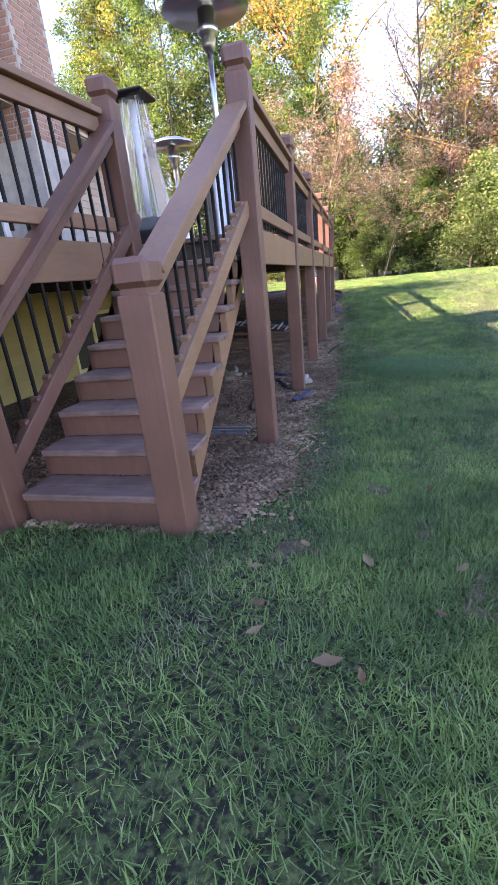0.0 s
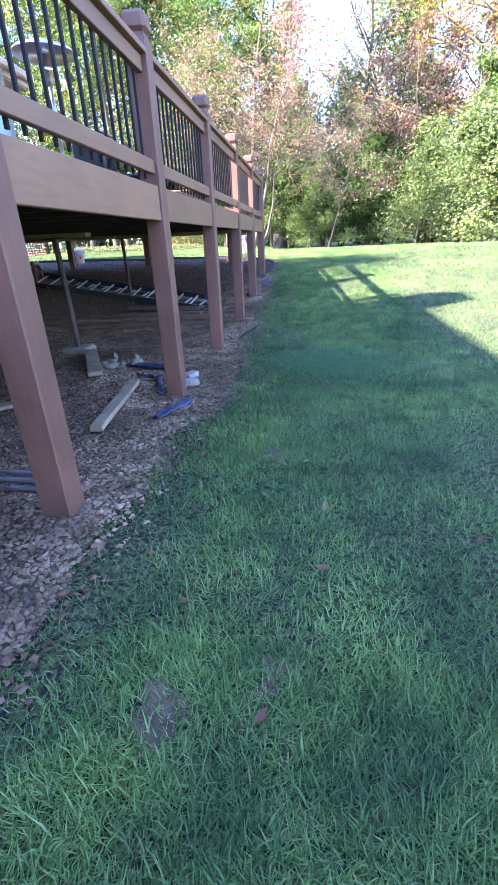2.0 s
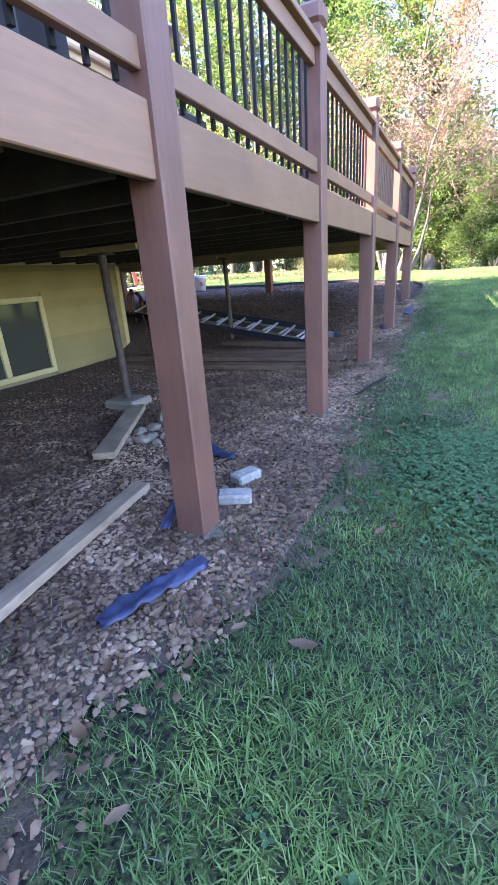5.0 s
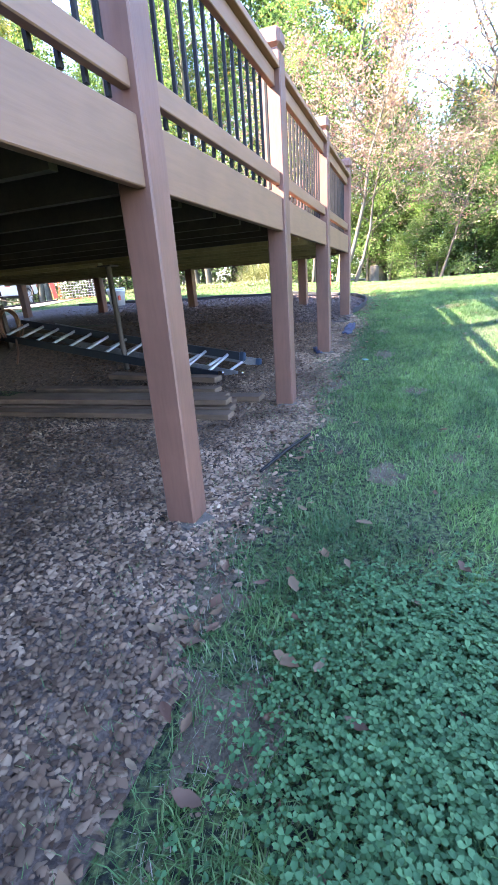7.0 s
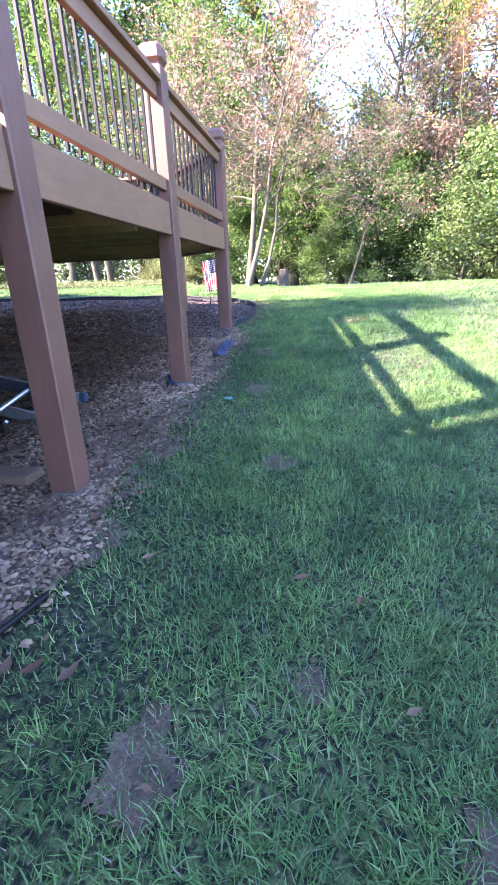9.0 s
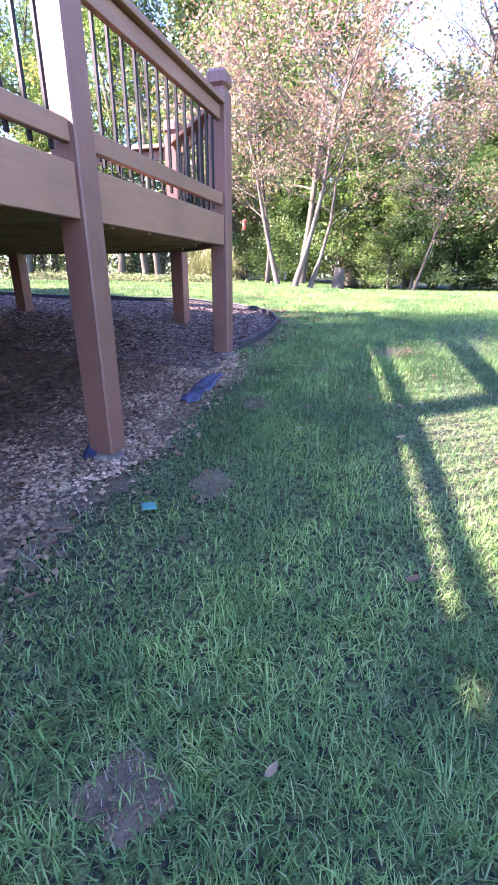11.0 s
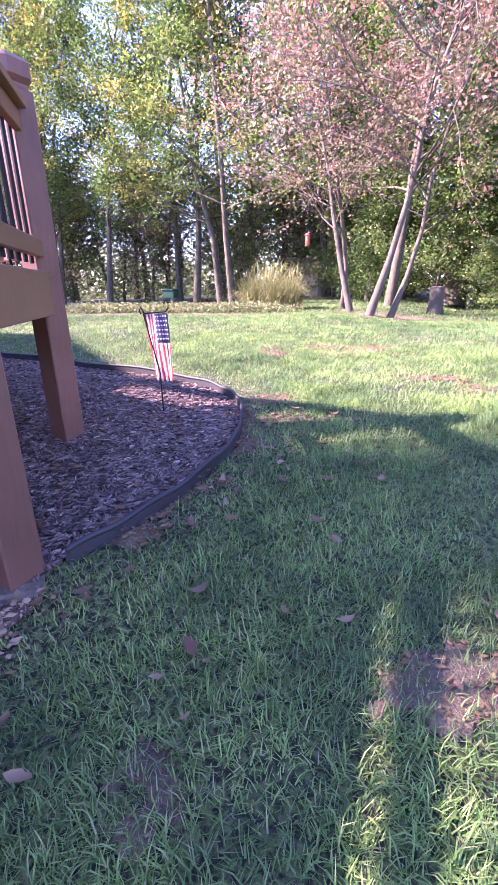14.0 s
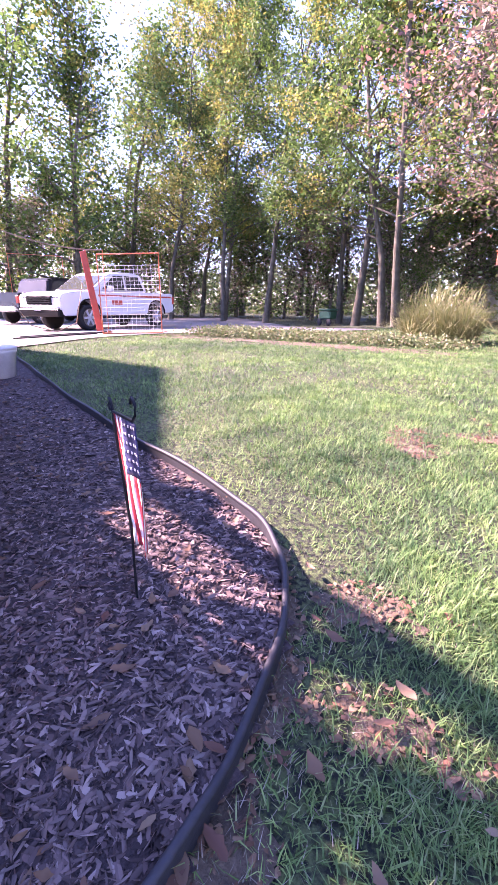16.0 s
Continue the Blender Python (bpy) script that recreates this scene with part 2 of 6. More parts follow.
L_BUSH = leaf_mat("bush_leaves", [(0.08, 0.125, 0.05), (0.135, 0.19, 0.085), (0.20, 0.25, 0.12), (0.12, 0.16, 0.08)])

# ---------- shape helpers ----------


def mesh_ob(name, verts, faces, material, parent=None, label="", smooth=False):
    me = bpy.data.meshes.new(name)
    me.from_pydata(verts, [], faces)
    me.materials.append(material)
    if smooth:
        me.polygons.foreach_set("use_smooth", [True] * len(me.polygons))
    ob = new(name, me)
    if parent:
        ob.parent = parent
    if label:
        ob["label"] = label
    return ob


def fast_ob(name, verts, quads, material, parent=None, tris=None, smooth=False):
    """A mesh from arrays: verts (n, 3), quads (m, 4), tris (k, 3)."""
    me = bpy.data.meshes.new(name)
    verts = np.asarray(verts, dtype=np.float32)
    quads = np.zeros((0, 4), int) if quads is None else np.asarray(quads)
    tris = np.zeros((0, 3), int) if tris is None else np.asarray(tris)
    me.vertices.add(len(verts))
    me.vertices.foreach_set("co", verts.ravel())
    loops = np.concatenate([quads.ravel(), tris.ravel()]).astype(np.int32)
    me.loops.add(len(loops))
    me.loops.foreach_set("vertex_index", loops)
    n = len(quads) + len(tris)
    me.polygons.add(n)
    starts = np.concatenate([np.arange(len(quads)) * 4, len(quads) * 4 + np.arange(len(tris)) * 3]).astype(np.int32)
    me.polygons.foreach_set("loop_start", starts)
    if smooth:
        me.polygons.foreach_set("use_smooth", np.ones(n, bool))
    me.update(calc_edges=True)
    me.validate()
    me.materials.append(material)
    ob = new(name, me)
    if parent:
        ob.parent = parent
    return ob


def part(name, bm, material, parent, label=""):
    me = bpy.data.meshes.new(name)
    bm.to_mesh(me)
    bm.free()
    me.materials.append(material)
    ob = new(name, me)
    if parent:
        ob.parent = parent
    if label:
        ob["label"] = label
    return ob


def boxes(*specs, bevel=0.004):
    """One bmesh of boxes (x0, y0, z0, x1, y1, z1), edges softened."""
    bm = bmesh.new()
    for x0, y0, z0, x1, y1, z1 in specs:
        bmesh.ops.create_cube(bm, size=1, matrix=Matrix.Translation(((x0 + x1) / 2, (y0 + y1) / 2, (z0 + z1) / 2)) @ Matrix.Diagonal((x1 - x0, y1 - y0, z1 - z0, 1)))
    if bevel:
        bmesh.ops.bevel(bm, geom=bm.edges[:], offset=bevel, segments=1, affect="EDGES")
    return bm


def beam(a, b, w, h, bevel=0.004, up=(0, 0, 1)):
    """A board from a to b, w wide and h high."""
    a, b = Vector(a), Vector(b)
    d = b - a
    z = Vector(up)
    x = d.cross(z).normalized()
    z = x.cross(d).normalized()
    m = Matrix((x, d.normalized(), z)).transposed().to_4x4()
    bm = bmesh.new()
    bmesh.ops.create_cube(bm, size=1, matrix=Matrix.Translation((a + b) / 2) @ m @ Matrix.Diagonal((w, d.length, h, 1)))
    if bevel:
        bmesh.ops.bevel(bm, geom=bm.edges[:], offset=bevel, segments=1, affect="EDGES")
    return bm


def lathe(profile, n=24, centre=(0, 0, 0)):
    """Turn (radius, height) pairs about a vertical axis."""
    bm = bmesh.new()
    rings = [[bm.verts.new((centre[0] + r * math.cos(2 * math.pi * i / n), centre[1] + r * math.sin(2 * math.pi * i / n), centre[2] + h)) for i in range(n)] for r, h in profile]
    for p, q in zip(rings, rings[1:]):
        for i in range(n):
            bm.faces.new((p[i], p[(i + 1) % n], q[(i + 1) % n], q[i]))
    bm.faces.new(rings[0][::-1])
    bm.faces.new(rings[-1])
    for f in bm.faces:
        f.smooth = True
    return bm


def tube_arrays(paths, n=6):
    """Tapered tubes along paths [(points, radii)]: verts, quads."""
    V, Q, base = [], [], 0
    ang = np.arange(n) * 2 * np.pi / n
    for pts, rad in paths:
        pts = np.asarray(pts, float)
        d = np.gradient(pts, axis=0)
        d /= np.linalg.norm(d, axis=1)[:, None] + 1e-9
        ref = np.where(np.abs(d[:, 2:3]) > 0.9, np.array([[1.0, 0, 0]]), np.array([[0, 0, 1.0]]))
        u = np.cross(d, ref)
        u /= np.linalg.norm(u, axis=1)[:, None] + 1e-9
        v = np.cross(d, u)
        ring = pts[:, None] + (u[:, None] * np.cos(ang)[None, :, None] + v[:, None] * np.sin(ang)[None, :, None]) * np.asarray(rad, float)[:, None, None]
        V.append(ring.reshape(-1, 3))
        k = len(pts)
        i, j = np.meshgrid(np.arange(k - 1), np.arange(n), indexing="ij")
        q = np.stack([i * n + j, i * n + (j + 1) % n, (i + 1) * n + (j + 1) % n, (i + 1) * n + j], -1).reshape(-1, 4)
        Q.append(q + base)
        base += k * n
    return np.concatenate(V), np.concatenate(Q)


def tube(name, pts, r, material, parent=None, n=8, label=""):
    rad = r if isinstance(r, (list, tuple)) else [r] * len(pts)
    v, q = tube_arrays([(pts, rad)], n)
    ob = fast_ob(name, v, q, material, parent, smooth=True)
    if label:
        ob["label"] = label
    return ob


def thing(name, at=(0, 0, 0), label="", category="", group="", kind=""):
    e = new(name)
    e.location = at
    return tagged(e, label, category, group, kind)


# ---------- the lie of the land ----------
GY = np.array([-40, 1.0, 2.4, 3.4, 4.5, 6.0, 8.5, 10.0, 11.4, 12.5, 13.6, 14.5, 16.0, 17.5, 19.0, 22.0, 28.0, 60.0, 140.0])
GZ = np.array([0.3, 0.2, 0.15, 0.06, -0.06, -0.11, -0.15, -0.06, 0.03, 0.18, 0.34, 0.45, 0.60, 0.70, 0.74, 0.66, 0.50, 0.5, 0.9])
BZ = np.array([0.2, 0.14, 0.12, 0.05, -0.05, -0.11, -0.12, -0.11, -0.09, 0.12, 0.46, 0.56, 0.66, 0.76, 0.83, 0.80, 0.74, 0.8, 1.1])


def smooth_interp(y, zs):
    out = 0
    for o, w in ((-0.5, 0.2), (-0.2, 0.2), (0, 0.2), (0.2, 0.2), (0.5, 0.2)):
        out = out + w * np.interp(y + o, GY, zs)
    return out


def land(x, y):
    x, y = np.asarray(x, float), np.asarray(y, float)
    k = 1 / (1 + np.exp((x + 1.5) / 0.35))
    z = smooth_interp(y, GZ) * (1 - k) + smooth_interp(y, BZ) * k
    fill = np.clip((-x - 2.0) / 2.2, 0, 1) * np.clip((y - 10.35) / 1.1, 0, 1) * np.clip((15 - y) / 1.5, 0, 1)
    z = z + fill * np.maximum(0, 0.42 - z)
    west = np.clip((-x - 3) / 9, 0, 1) * np.clip((y - 14) / 4, 0, 1)
    z = z + 0.10 * west - 0.20 * np.clip((-x - 9) / 5, 0, 1) * np.clip((y - 14) / 4, 0, 1)
    return z + 0.012 * np.sin(x * 3.1 + y * 1.3) * np.cos(y * 2.3 - x) * np.clip(1 - np.abs(x) / 30, 0, 1)


def gz(x, y):
    return float(land(x, y))


def sheet(name, xs, ys, material, lift=0.0, keep=None, parent=None):
    X, Y = np.meshgrid(xs, ys, indexing="ij")
    Z = land(X, Y) + lift
    v = np.stack([X, Y, Z], -1).reshape(-1, 3)
    nx, ny = len(xs), len(ys)
    i, j = np.meshgrid(np.arange(nx - 1), np.arange(ny - 1), indexing="ij")
    q = np.stack([i * ny + j, (i + 1) * ny + j, (i + 1) * ny + j + 1, i * ny + j + 1], -1).reshape(-1, 4)
    if keep is not None:
        c = v[q].mean(1)
        q = q[keep(c[:, 0], c[:, 1])]
    return fast_ob(name, v, q, material, parent, smooth=True)


def fan(a, b, n, power=2.2):
    t = np.linspace(-1, 1, n)
    m = (a + b) / 2
    return m + np.sign(t) * np.abs(t) ** power * (b - a) / 2


# the curved edge of the mulch bed beyond the deck
BED = [(-0.47, 13.84), (-0.41, 14.05), (-0.355, 14.31), (-0.345, 14.6), (-0.38, 14.88), (-0.46, 15.1), (-0.66, 15.45), (-0.88, 15.66), (-1.14, 15.80), (-1.5, 15.84), (-2.4, 15.81), (-3.5, 15.87), (-5.9, 16.05), (-7.5, 16.2)]


def bed_edge_x(y):
    """The bed's outer edge as x by y, for y below its northern bend."""
    return np.interp(y, [13.0] + [q[1] for q in BED[:9]] + [15.84], [-0.46] + [q[0] for q in BED[:9]] + [-1.5])


def bed_edge_y(x):
    """The bed's northern edge."""
    return np.interp(-x, [-q[0] for q in BED[8:]], [q[1] for q in BED[8:]])


def gravel_edge(y):
    return -0.37 + 0.16 * np.exp(-((y - 6.9) / 1.1) ** 2) + 0.06 * np.sin(y * 2.1) + 0.05 * np.sin(y * 5.3 + 1) - 0.12 * np.clip((4.2 - y), 0, 1)


def in_gravel(x, y):
    return (x < gravel_edge(y)) & (x > -4.6) & (y > 3.12) & (y < 13.6)


def in_mulch(x, y):
    return (y >= 13.2) & (x > -8.0) & (((y < 15.8) & (x < bed_edge_x(y))) | ((y >= 15.8) & (x < -1.14) & (y < bed_edge_y(x))))


# ---------- ground ----------
m, nt, b = node_mat("lawn_soil")
c = ramp(nt, noise_fac(nt, 0.9, 4.0), [(0.32, (0.045, 0.075, 0.024)), (0.5, (0.075, 0.105, 0.036)), (0.62, (0.105, 0.14, 0.052)), (0.76, (0.17, 0.165, 0.095))])
# fine near-black speckle: dark soil, deepened to paint in shade between the blades
c = mixc(nt, c, ramp(nt, noise_fac(nt, 45.0, 4.0), [(0.42, (0.08, 0.08, 0.085)), (0.62, (1.05, 1.05, 0.95))]), 1.0, "MULTIPLY")
nt.links.new(c, b.inputs["Base Color"])
b.inputs["Roughness"].default_value = 0.95
bumped(nt, b, noise_fac(nt, 60.0, 4.0), 0.8, 0.03)
M_LAWN = m
m, nt, b = node_mat("gravel_bed")
c = ramp(nt, noise_fac(nt, 30.0, 5.0), [(0.3, (0.03, 0.019, 0.014)), (0.7, (0.16, 0.105, 0.075))])
nt.links.new(c, b.inputs["Base Color"])
b.inputs["Roughness"].default_value = 0.95
bumped(nt, b, noise_fac(nt, 40.0, 4.0), 0.8, 0.03)
M_GRAVELBED = m
m, nt, b = node_mat("mulch_bed")
c = ramp(nt, noise_fac(nt, 30.0, 5.0), [(0.3, (0.022, 0.015, 0.015)), (0.7, (0.09, 0.062, 0.058))])
nt.links.new(c, b.inputs["Base Color"])
b.inputs["Roughness"].default_value = 0.95
bumped(nt, b, noise_fac(nt, 40.0, 4.0), 0.8, 0.03)
M_MULCHBED = m

ground = sheet("ground", fan(-220, 220, 150, 3.2), np.concatenate([np.linspace(-150, -6, 12), np.linspace(-5, 26, 125), np.linspace(27, 70, 30), np.linspace(80, 300, 14)]), M_LAWN)
tagged(ground, "shaded green lawn of short grass with bare patches", "lawn", kind="structure")
gravel = sheet("gravel_bed", np.linspace(-4.6, -0.2, 70), np.linspace(2.8, 13.7, 150), M_GRAVELBED, 0.012, in_gravel)
tagged(gravel, "brown gravel and leaf litter bed under the deck", "gravel bed", kind="structure")
mulch = sheet("mulch_bed", np.linspace(-8.0, -0.3, 120), np.linspace(13.2, 16.24, 90), M_MULCHBED, 0.02, in_mulch)
tagged(mulch, "dark shredded bark mulch bed at the deck's corner", "mulch bed", kind="structure")


def drive_keep(x, y):
    return ((x < -9.0) & (y > 16.4) & (y < 26 + (-9 - x) * 0.5)) | ((x < -8.5) & (y > 23.5 + 0.05 * (x + 8.5)) & (y < 27)) | ((x >= -8.5) & (x < 12) & (y > 200))


drive = sheet("driveway", np.linspace(-26.5, -8.4, 50), np.linspace(16.0, 40, 50), M_DRIVE, 0.025, drive_keep)
tagged(drive, "pale concrete driveway beside the lawn", "driveway", kind="structure")

PATCHES = [(-0.6, 17.7, 0.55, 0.32), (0.6, 16.6, 0.3, 0.2), (-1.3, 17.2, 0.3, 0.2), (-0.33, 15.4, 0.2, 0.2), (-0.62, 15.75, 0.2, 0.18), (0.88, 13.9, 0.2, 0.25), (0.33, 13.47, 0.14, 0.12),
           (-0.27, 2.91, 0.12, 0.12), (0.43, 2.77, 0.085, 0.26), (0.31, 3.02, 0.06, 0.16), (0.12, 3.53, 0.055, 0.15), (0.38, 3.73, 0.09, 0.15),
           (0.27, 5.25, 0.1, 0.15), (0.5, 4.46, 0.1, 0.13), (0.6, 6.75, 0.13, 0.16), (0.24, 8.95, 0.085, 0.22), (0.61, 9.18, 0.06, 0.07), (0.96, 8.82, 0.08, 0.16),
           (0.04, 12.6, 0.09, 0.2), (0.1, 11.6, 0.12, 0.26), (0.42, 10.46, 0.09, 0.08)]


def bareness(x, y):
    """Above 1 inside the worn spots of the lawn and the strip by the drive."""
    w = 0.3 * np.sin(x * 9 + 2 * np.sin(y * 7)) + 0.25 * np.sin(y * 13 - x * 5) + 0.3 * np.sin(x * 31 + y * 17) * np.sin(y * 37 - x * 12)
    v = 0 * x
    for px, py, rx, ry in PATCHES:
        v = np.maximum(v, 1.45 - np.hypot((x - px) / rx, (y - py) / ry) + 1.3 * w)
    f = np.clip((x + 8.6) / 4.6, 0, 1)
    strip = 1.9 - np.hypot((y - (19.55 + 2.1 * f)) / 0.55, np.clip(-8.6 - x, 0, 9) + np.clip(x + 4.4, 0, 9)) + w
    dog = 1.8 - np.hypot((x + 1.3) / 2.2, (y - 23.2) / 1.1) + w
    rim = np.where((y > 5) & (y < 13.4), 1.35 - (x - gravel_edge(y)) / (0.22 + 0.12 * np.sin(y * 1.9)) + w, 0)
    kerb = np.where((y > 14.0) & (y < 15.84), 1.2 - (x - bed_edge_x(y)) / 0.2 + 1.2 * w, 0)
    return np.maximum(np.maximum(np.maximum(v, rim), kerb), np.maximum(strip, dog))


soil = sheet("bare_soil", np.concatenate([np.linspace(-9.0, -1.6, 180), np.linspace(-1.58, 1.6, 250)]), np.linspace(2.0, 24.6, 1380), M_BARE, 0.006, lambda x, y: (bareness(x, y) > 1) & ~in_mulch(x, y) & ~in_gravel(x, y) & (x > -8.9))
tagged(soil, "worn patches of pale bare soil in the lawn", "bare soil", kind="structure")

# ---------- deck ----------
DECK_Z, RIM_B = 1.46, 1.24
POST_Y = [4.53, 6.46, 8.29, 10.10, 11.89, 13.70]
POST_X = [-0.645, -0.64, -0.625, -0.60, -0.59, -0.58]   # the line of outer posts
Q6 = (-1.42, 14.62)              # post at the cut corner
END_Y = 14.66                    # the far edge of the deck
HOUSE_X, HOUSE_Y = -4.45, 10.7   # corner of the house
deck = thing("deck", (0, 0, 0), "brown stained raised wooden deck with black balusters", "deck")


def post_bm(x, y, z0, z1, w=0.14, cap=True, rot=0.0):
    bm = boxes((-w / 2, -w / 2, z0, w / 2, w / 2, z1 - (0.13 if cap else 0)), bevel=0.007)
    if cap:
        n = boxes((-0.056, -0.056, z1 - 0.135, 0.056, 0.056, z1 - 0.105), bevel=0.003)
        h = boxes((-0.078, -0.078, z1 - 0.108, 0.078, 0.078, z1), bevel=0.022)
        for o in (n, h):
            tmp = bpy.data.meshes.new("tmp")
            o.to_mesh(tmp)
            o.free()
            bm.from_mesh(tmp)
            bpy.data.meshes.remove(tmp)
    bm.transform(Matrix.Translation((x, y, 0)) @ Matrix.Rotation(radians(rot), 4, "Z"))
    return bm


for x, y in zip(POST_X, POST_Y):
    part("post", post_bm(x, y, gz(x, y) - 0.1, 2.42), M_STAIN, deck)
for i, (x, y) in enumerate(zip(POST_X, POST_Y)):
    bm = boxes((-0.095, -0.09, -0.08, 0.095, 0.09, 0.02), bevel=0.02)
    bm.transform(Matrix.Translation((x + 0.03, y - 0.02, gz(x, y))) @ Matrix.Rotation(radians(12 + 25 * i), 4, "Z"))
    part("post_footing", bm, M_FOOTING, deck, "rough concrete footing")
part("post", post_bm(*Q6, gz(*Q6) - 0.1, 2.42), M_STAIN, deck)
for x in (-3.55, -5.6, -7.6):
    part("post", post_bm(x, END_Y - 0.07, gz(x, END_Y) - 0.1, 2.42), M_STAIN, deck)
for x, y in ((-6.4, 12.6), (-8.2, 12.8)):
    part("under_post", post_bm(x, y, gz(x, y) - 0.1, 1.2, 0.14, False), M_STAIN, deck)


def rail_bay(a, b, outward):
    """Rim board, rails and balusters between two posts at a and b (xy); outward: unit xy."""
    a, b, o = Vector(a), Vector(b), Vector(outward)
    d = (b - a).normalized()
    s, e = a + d * 0.07, b - d * 0.07

    def p(v, off, z):
        return (v.x + o.x * off, v.y + o.y * off, z)
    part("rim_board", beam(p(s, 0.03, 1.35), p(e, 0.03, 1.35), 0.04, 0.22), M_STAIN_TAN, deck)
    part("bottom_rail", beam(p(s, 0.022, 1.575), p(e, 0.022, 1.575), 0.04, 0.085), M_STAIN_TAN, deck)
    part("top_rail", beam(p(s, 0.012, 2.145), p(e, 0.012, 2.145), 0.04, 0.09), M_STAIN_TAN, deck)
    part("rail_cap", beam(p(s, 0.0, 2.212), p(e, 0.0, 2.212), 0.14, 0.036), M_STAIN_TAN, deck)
    length = (e - s).length
    n = int(length / 0.112)
    for i in range(n):
        q = s + d * (length * (i + 0.5) / n)
        z0, z1 = 1.50, 2.17
        ob = new("baluster", BALUSTER)
        ob.parent = deck
        ob.location = (q.x - o.x * 0.012, q.y - o.y * 0.012, (z0 + z1) / 2)


bm = boxes((-0.0085, -0.0085, -0.335, 0.0085, 0.0085, 0.335), bevel=0.002)
BALUSTER = bpy.data.meshes.new("baluster")
bm.to_mesh(BALUSTER)
bm.free()
BALUSTER.materials.append(M_BLACK)
OUTER = list(zip(POST_X, POST_Y))
for p0, p1 in zip(OUTER, OUTER[1:]):
    rail_bay(p0, p1, (1, 0))
rail_bay(OUTER[-1], Q6, (0.76, 0.65))
rail_bay(Q6, (-3.55, END_Y - 0.07), (0, 1))
rail_bay((-3.55, END_Y - 0.07), (-5.6, END_Y - 0.07), (0, 1))
rail_bay((-5.6, END_Y - 0.07), (-7.6, END_Y - 0.07), (0, 1))
# deck boards, joists and beams
yb = 4.62
BOARD_W = 0.14
xs = np.arange(-4.40, -0.66, BOARD_W)
for i, x in enumerate(xs):
    y1 = END_Y - 0.05 if x < -1.45 else 13.65 + (-0.65 - x) * 1.15
    part("deck_board", boxes((x, yb, DECK_Z - 0.03, x + BOARD_W - 0.006, y1, DECK_Z), bevel=0.003), M_STAIN, deck)
for x in np.arange(-7.7, -4.41, BOARD_W):
    part("deck_board", boxes((x, HOUSE_Y + 0.02, DECK_Z - 0.03, x + BOARD_W - 0.006, END_Y - 0.05, DECK_Z), bevel=0.003), M_STAIN, deck)
for y in np.arange(4.66, 14.6, 0.4):
    x0 = -4.42 if y < HOUSE_Y + 0.1 else -7.7
    x1 = -0.68 if y < 13.6 else -0.68 - (y - 13.6) * 0.8
    # shade-dark tone under the main deck, paler beam tone at the lit far end
    part("joist", boxes((x0, y, RIM_B + 0.005, x1, y + 0.038, DECK_Z - 0.032), bevel=0.0), M_JOIST_SHADED if y < 10.9 else M_BEAM, deck)
part("support_beam", boxes((-7.6, 11.02, 1.20, -2.9, 11.10, RIM_B), bevel=0.004), M_BEAM, deck)
part("column_plate", boxes((-2.78, 8.03, RIM_B - 0.045, -1.98, 8.17, RIM_B - 0.003), bevel=0.004), M_BEAM, deck)
part("end_rim", boxes((-7.7, END_Y - 0.42, RIM_B + 0.002, -1.5, END_Y - 0.38, DECK_Z - 0.04), bevel=0.003), M_BEAM, deck)


def steel_column(x, y, z1, r=0.035, footing=True):
    z0 = gz(x, y)
    c = thing("steel_column", (0, 0, 0), "dark steel support column on a concrete footing under the deck", "column", "steel columns under the deck")
    tube("shaft", [(x - 0.03, y, z1), (x, y, z0 + 0.08)], r, M_RUST, c)
    part("top_plate", boxes((x - 0.11, y - 0.08, z1 - 0.012, x + 0.05, y + 0.08, z1), bevel=0.002), M_RUST, c)
    if footing:
        part("footing", boxes((x - 0.17, y - 0.15, z0 - 0.05, x + 0.16, y + 0.15, z0 + 0.085), bevel=0.02), M_CONCRETE, c)


steel_column(-2.36, 8.10, RIM_B - 0.048)
steel_column(-2.70, 10.95, 1.20, 0.03, False)
steel_column(-2.62, 6.20, RIM_B, 0.03, False)

# ---------- deck continuing towards the house front, and the stairs ----------
SXL, SXR = -1.62, -0.80
side = deck
for y in (3.0, 1.2):
    part("post", post_bm(-1.75, y, gz(-1.75, y) - 0.1, 2.42), M_STAIN, side)
part("post", post_bm(-1.53, 4.53, gz(-1.6, 4.5) - 0.1, 2.42), M_STAIN, side)
rail_bay((-1.75, 3.0), (-1.56, 4.50), (1, 0))
rail_bay((-1.75, 1.2), (-1.75, 3.0), (1, 0))
for x in np.arange(-4.40, -1.80, BOARD_W):
    part("deck_board", boxes((x, 0.4, DECK_Z - 0.03, x + BOARD_W - 0.006, 4.615, DECK_Z), bevel=0.003), M_STAIN, deck)
for y in np.arange(0.5, 4.6, 0.4):
    part("joist", boxes((-4.42, y, RIM_B + 0.005, -1.80, y + 0.038, DECK_Z - 0.032), bevel=0.0), M_JOIST_SHADED, deck)

stairs = thing("stairs", (0, 0, 0), "brown stained wooden deck stairs with worn treads", "stairs")
N, RISE, RUN, Y0, Z0 = 8, 0.149, 0.205, 3.03, 0.12
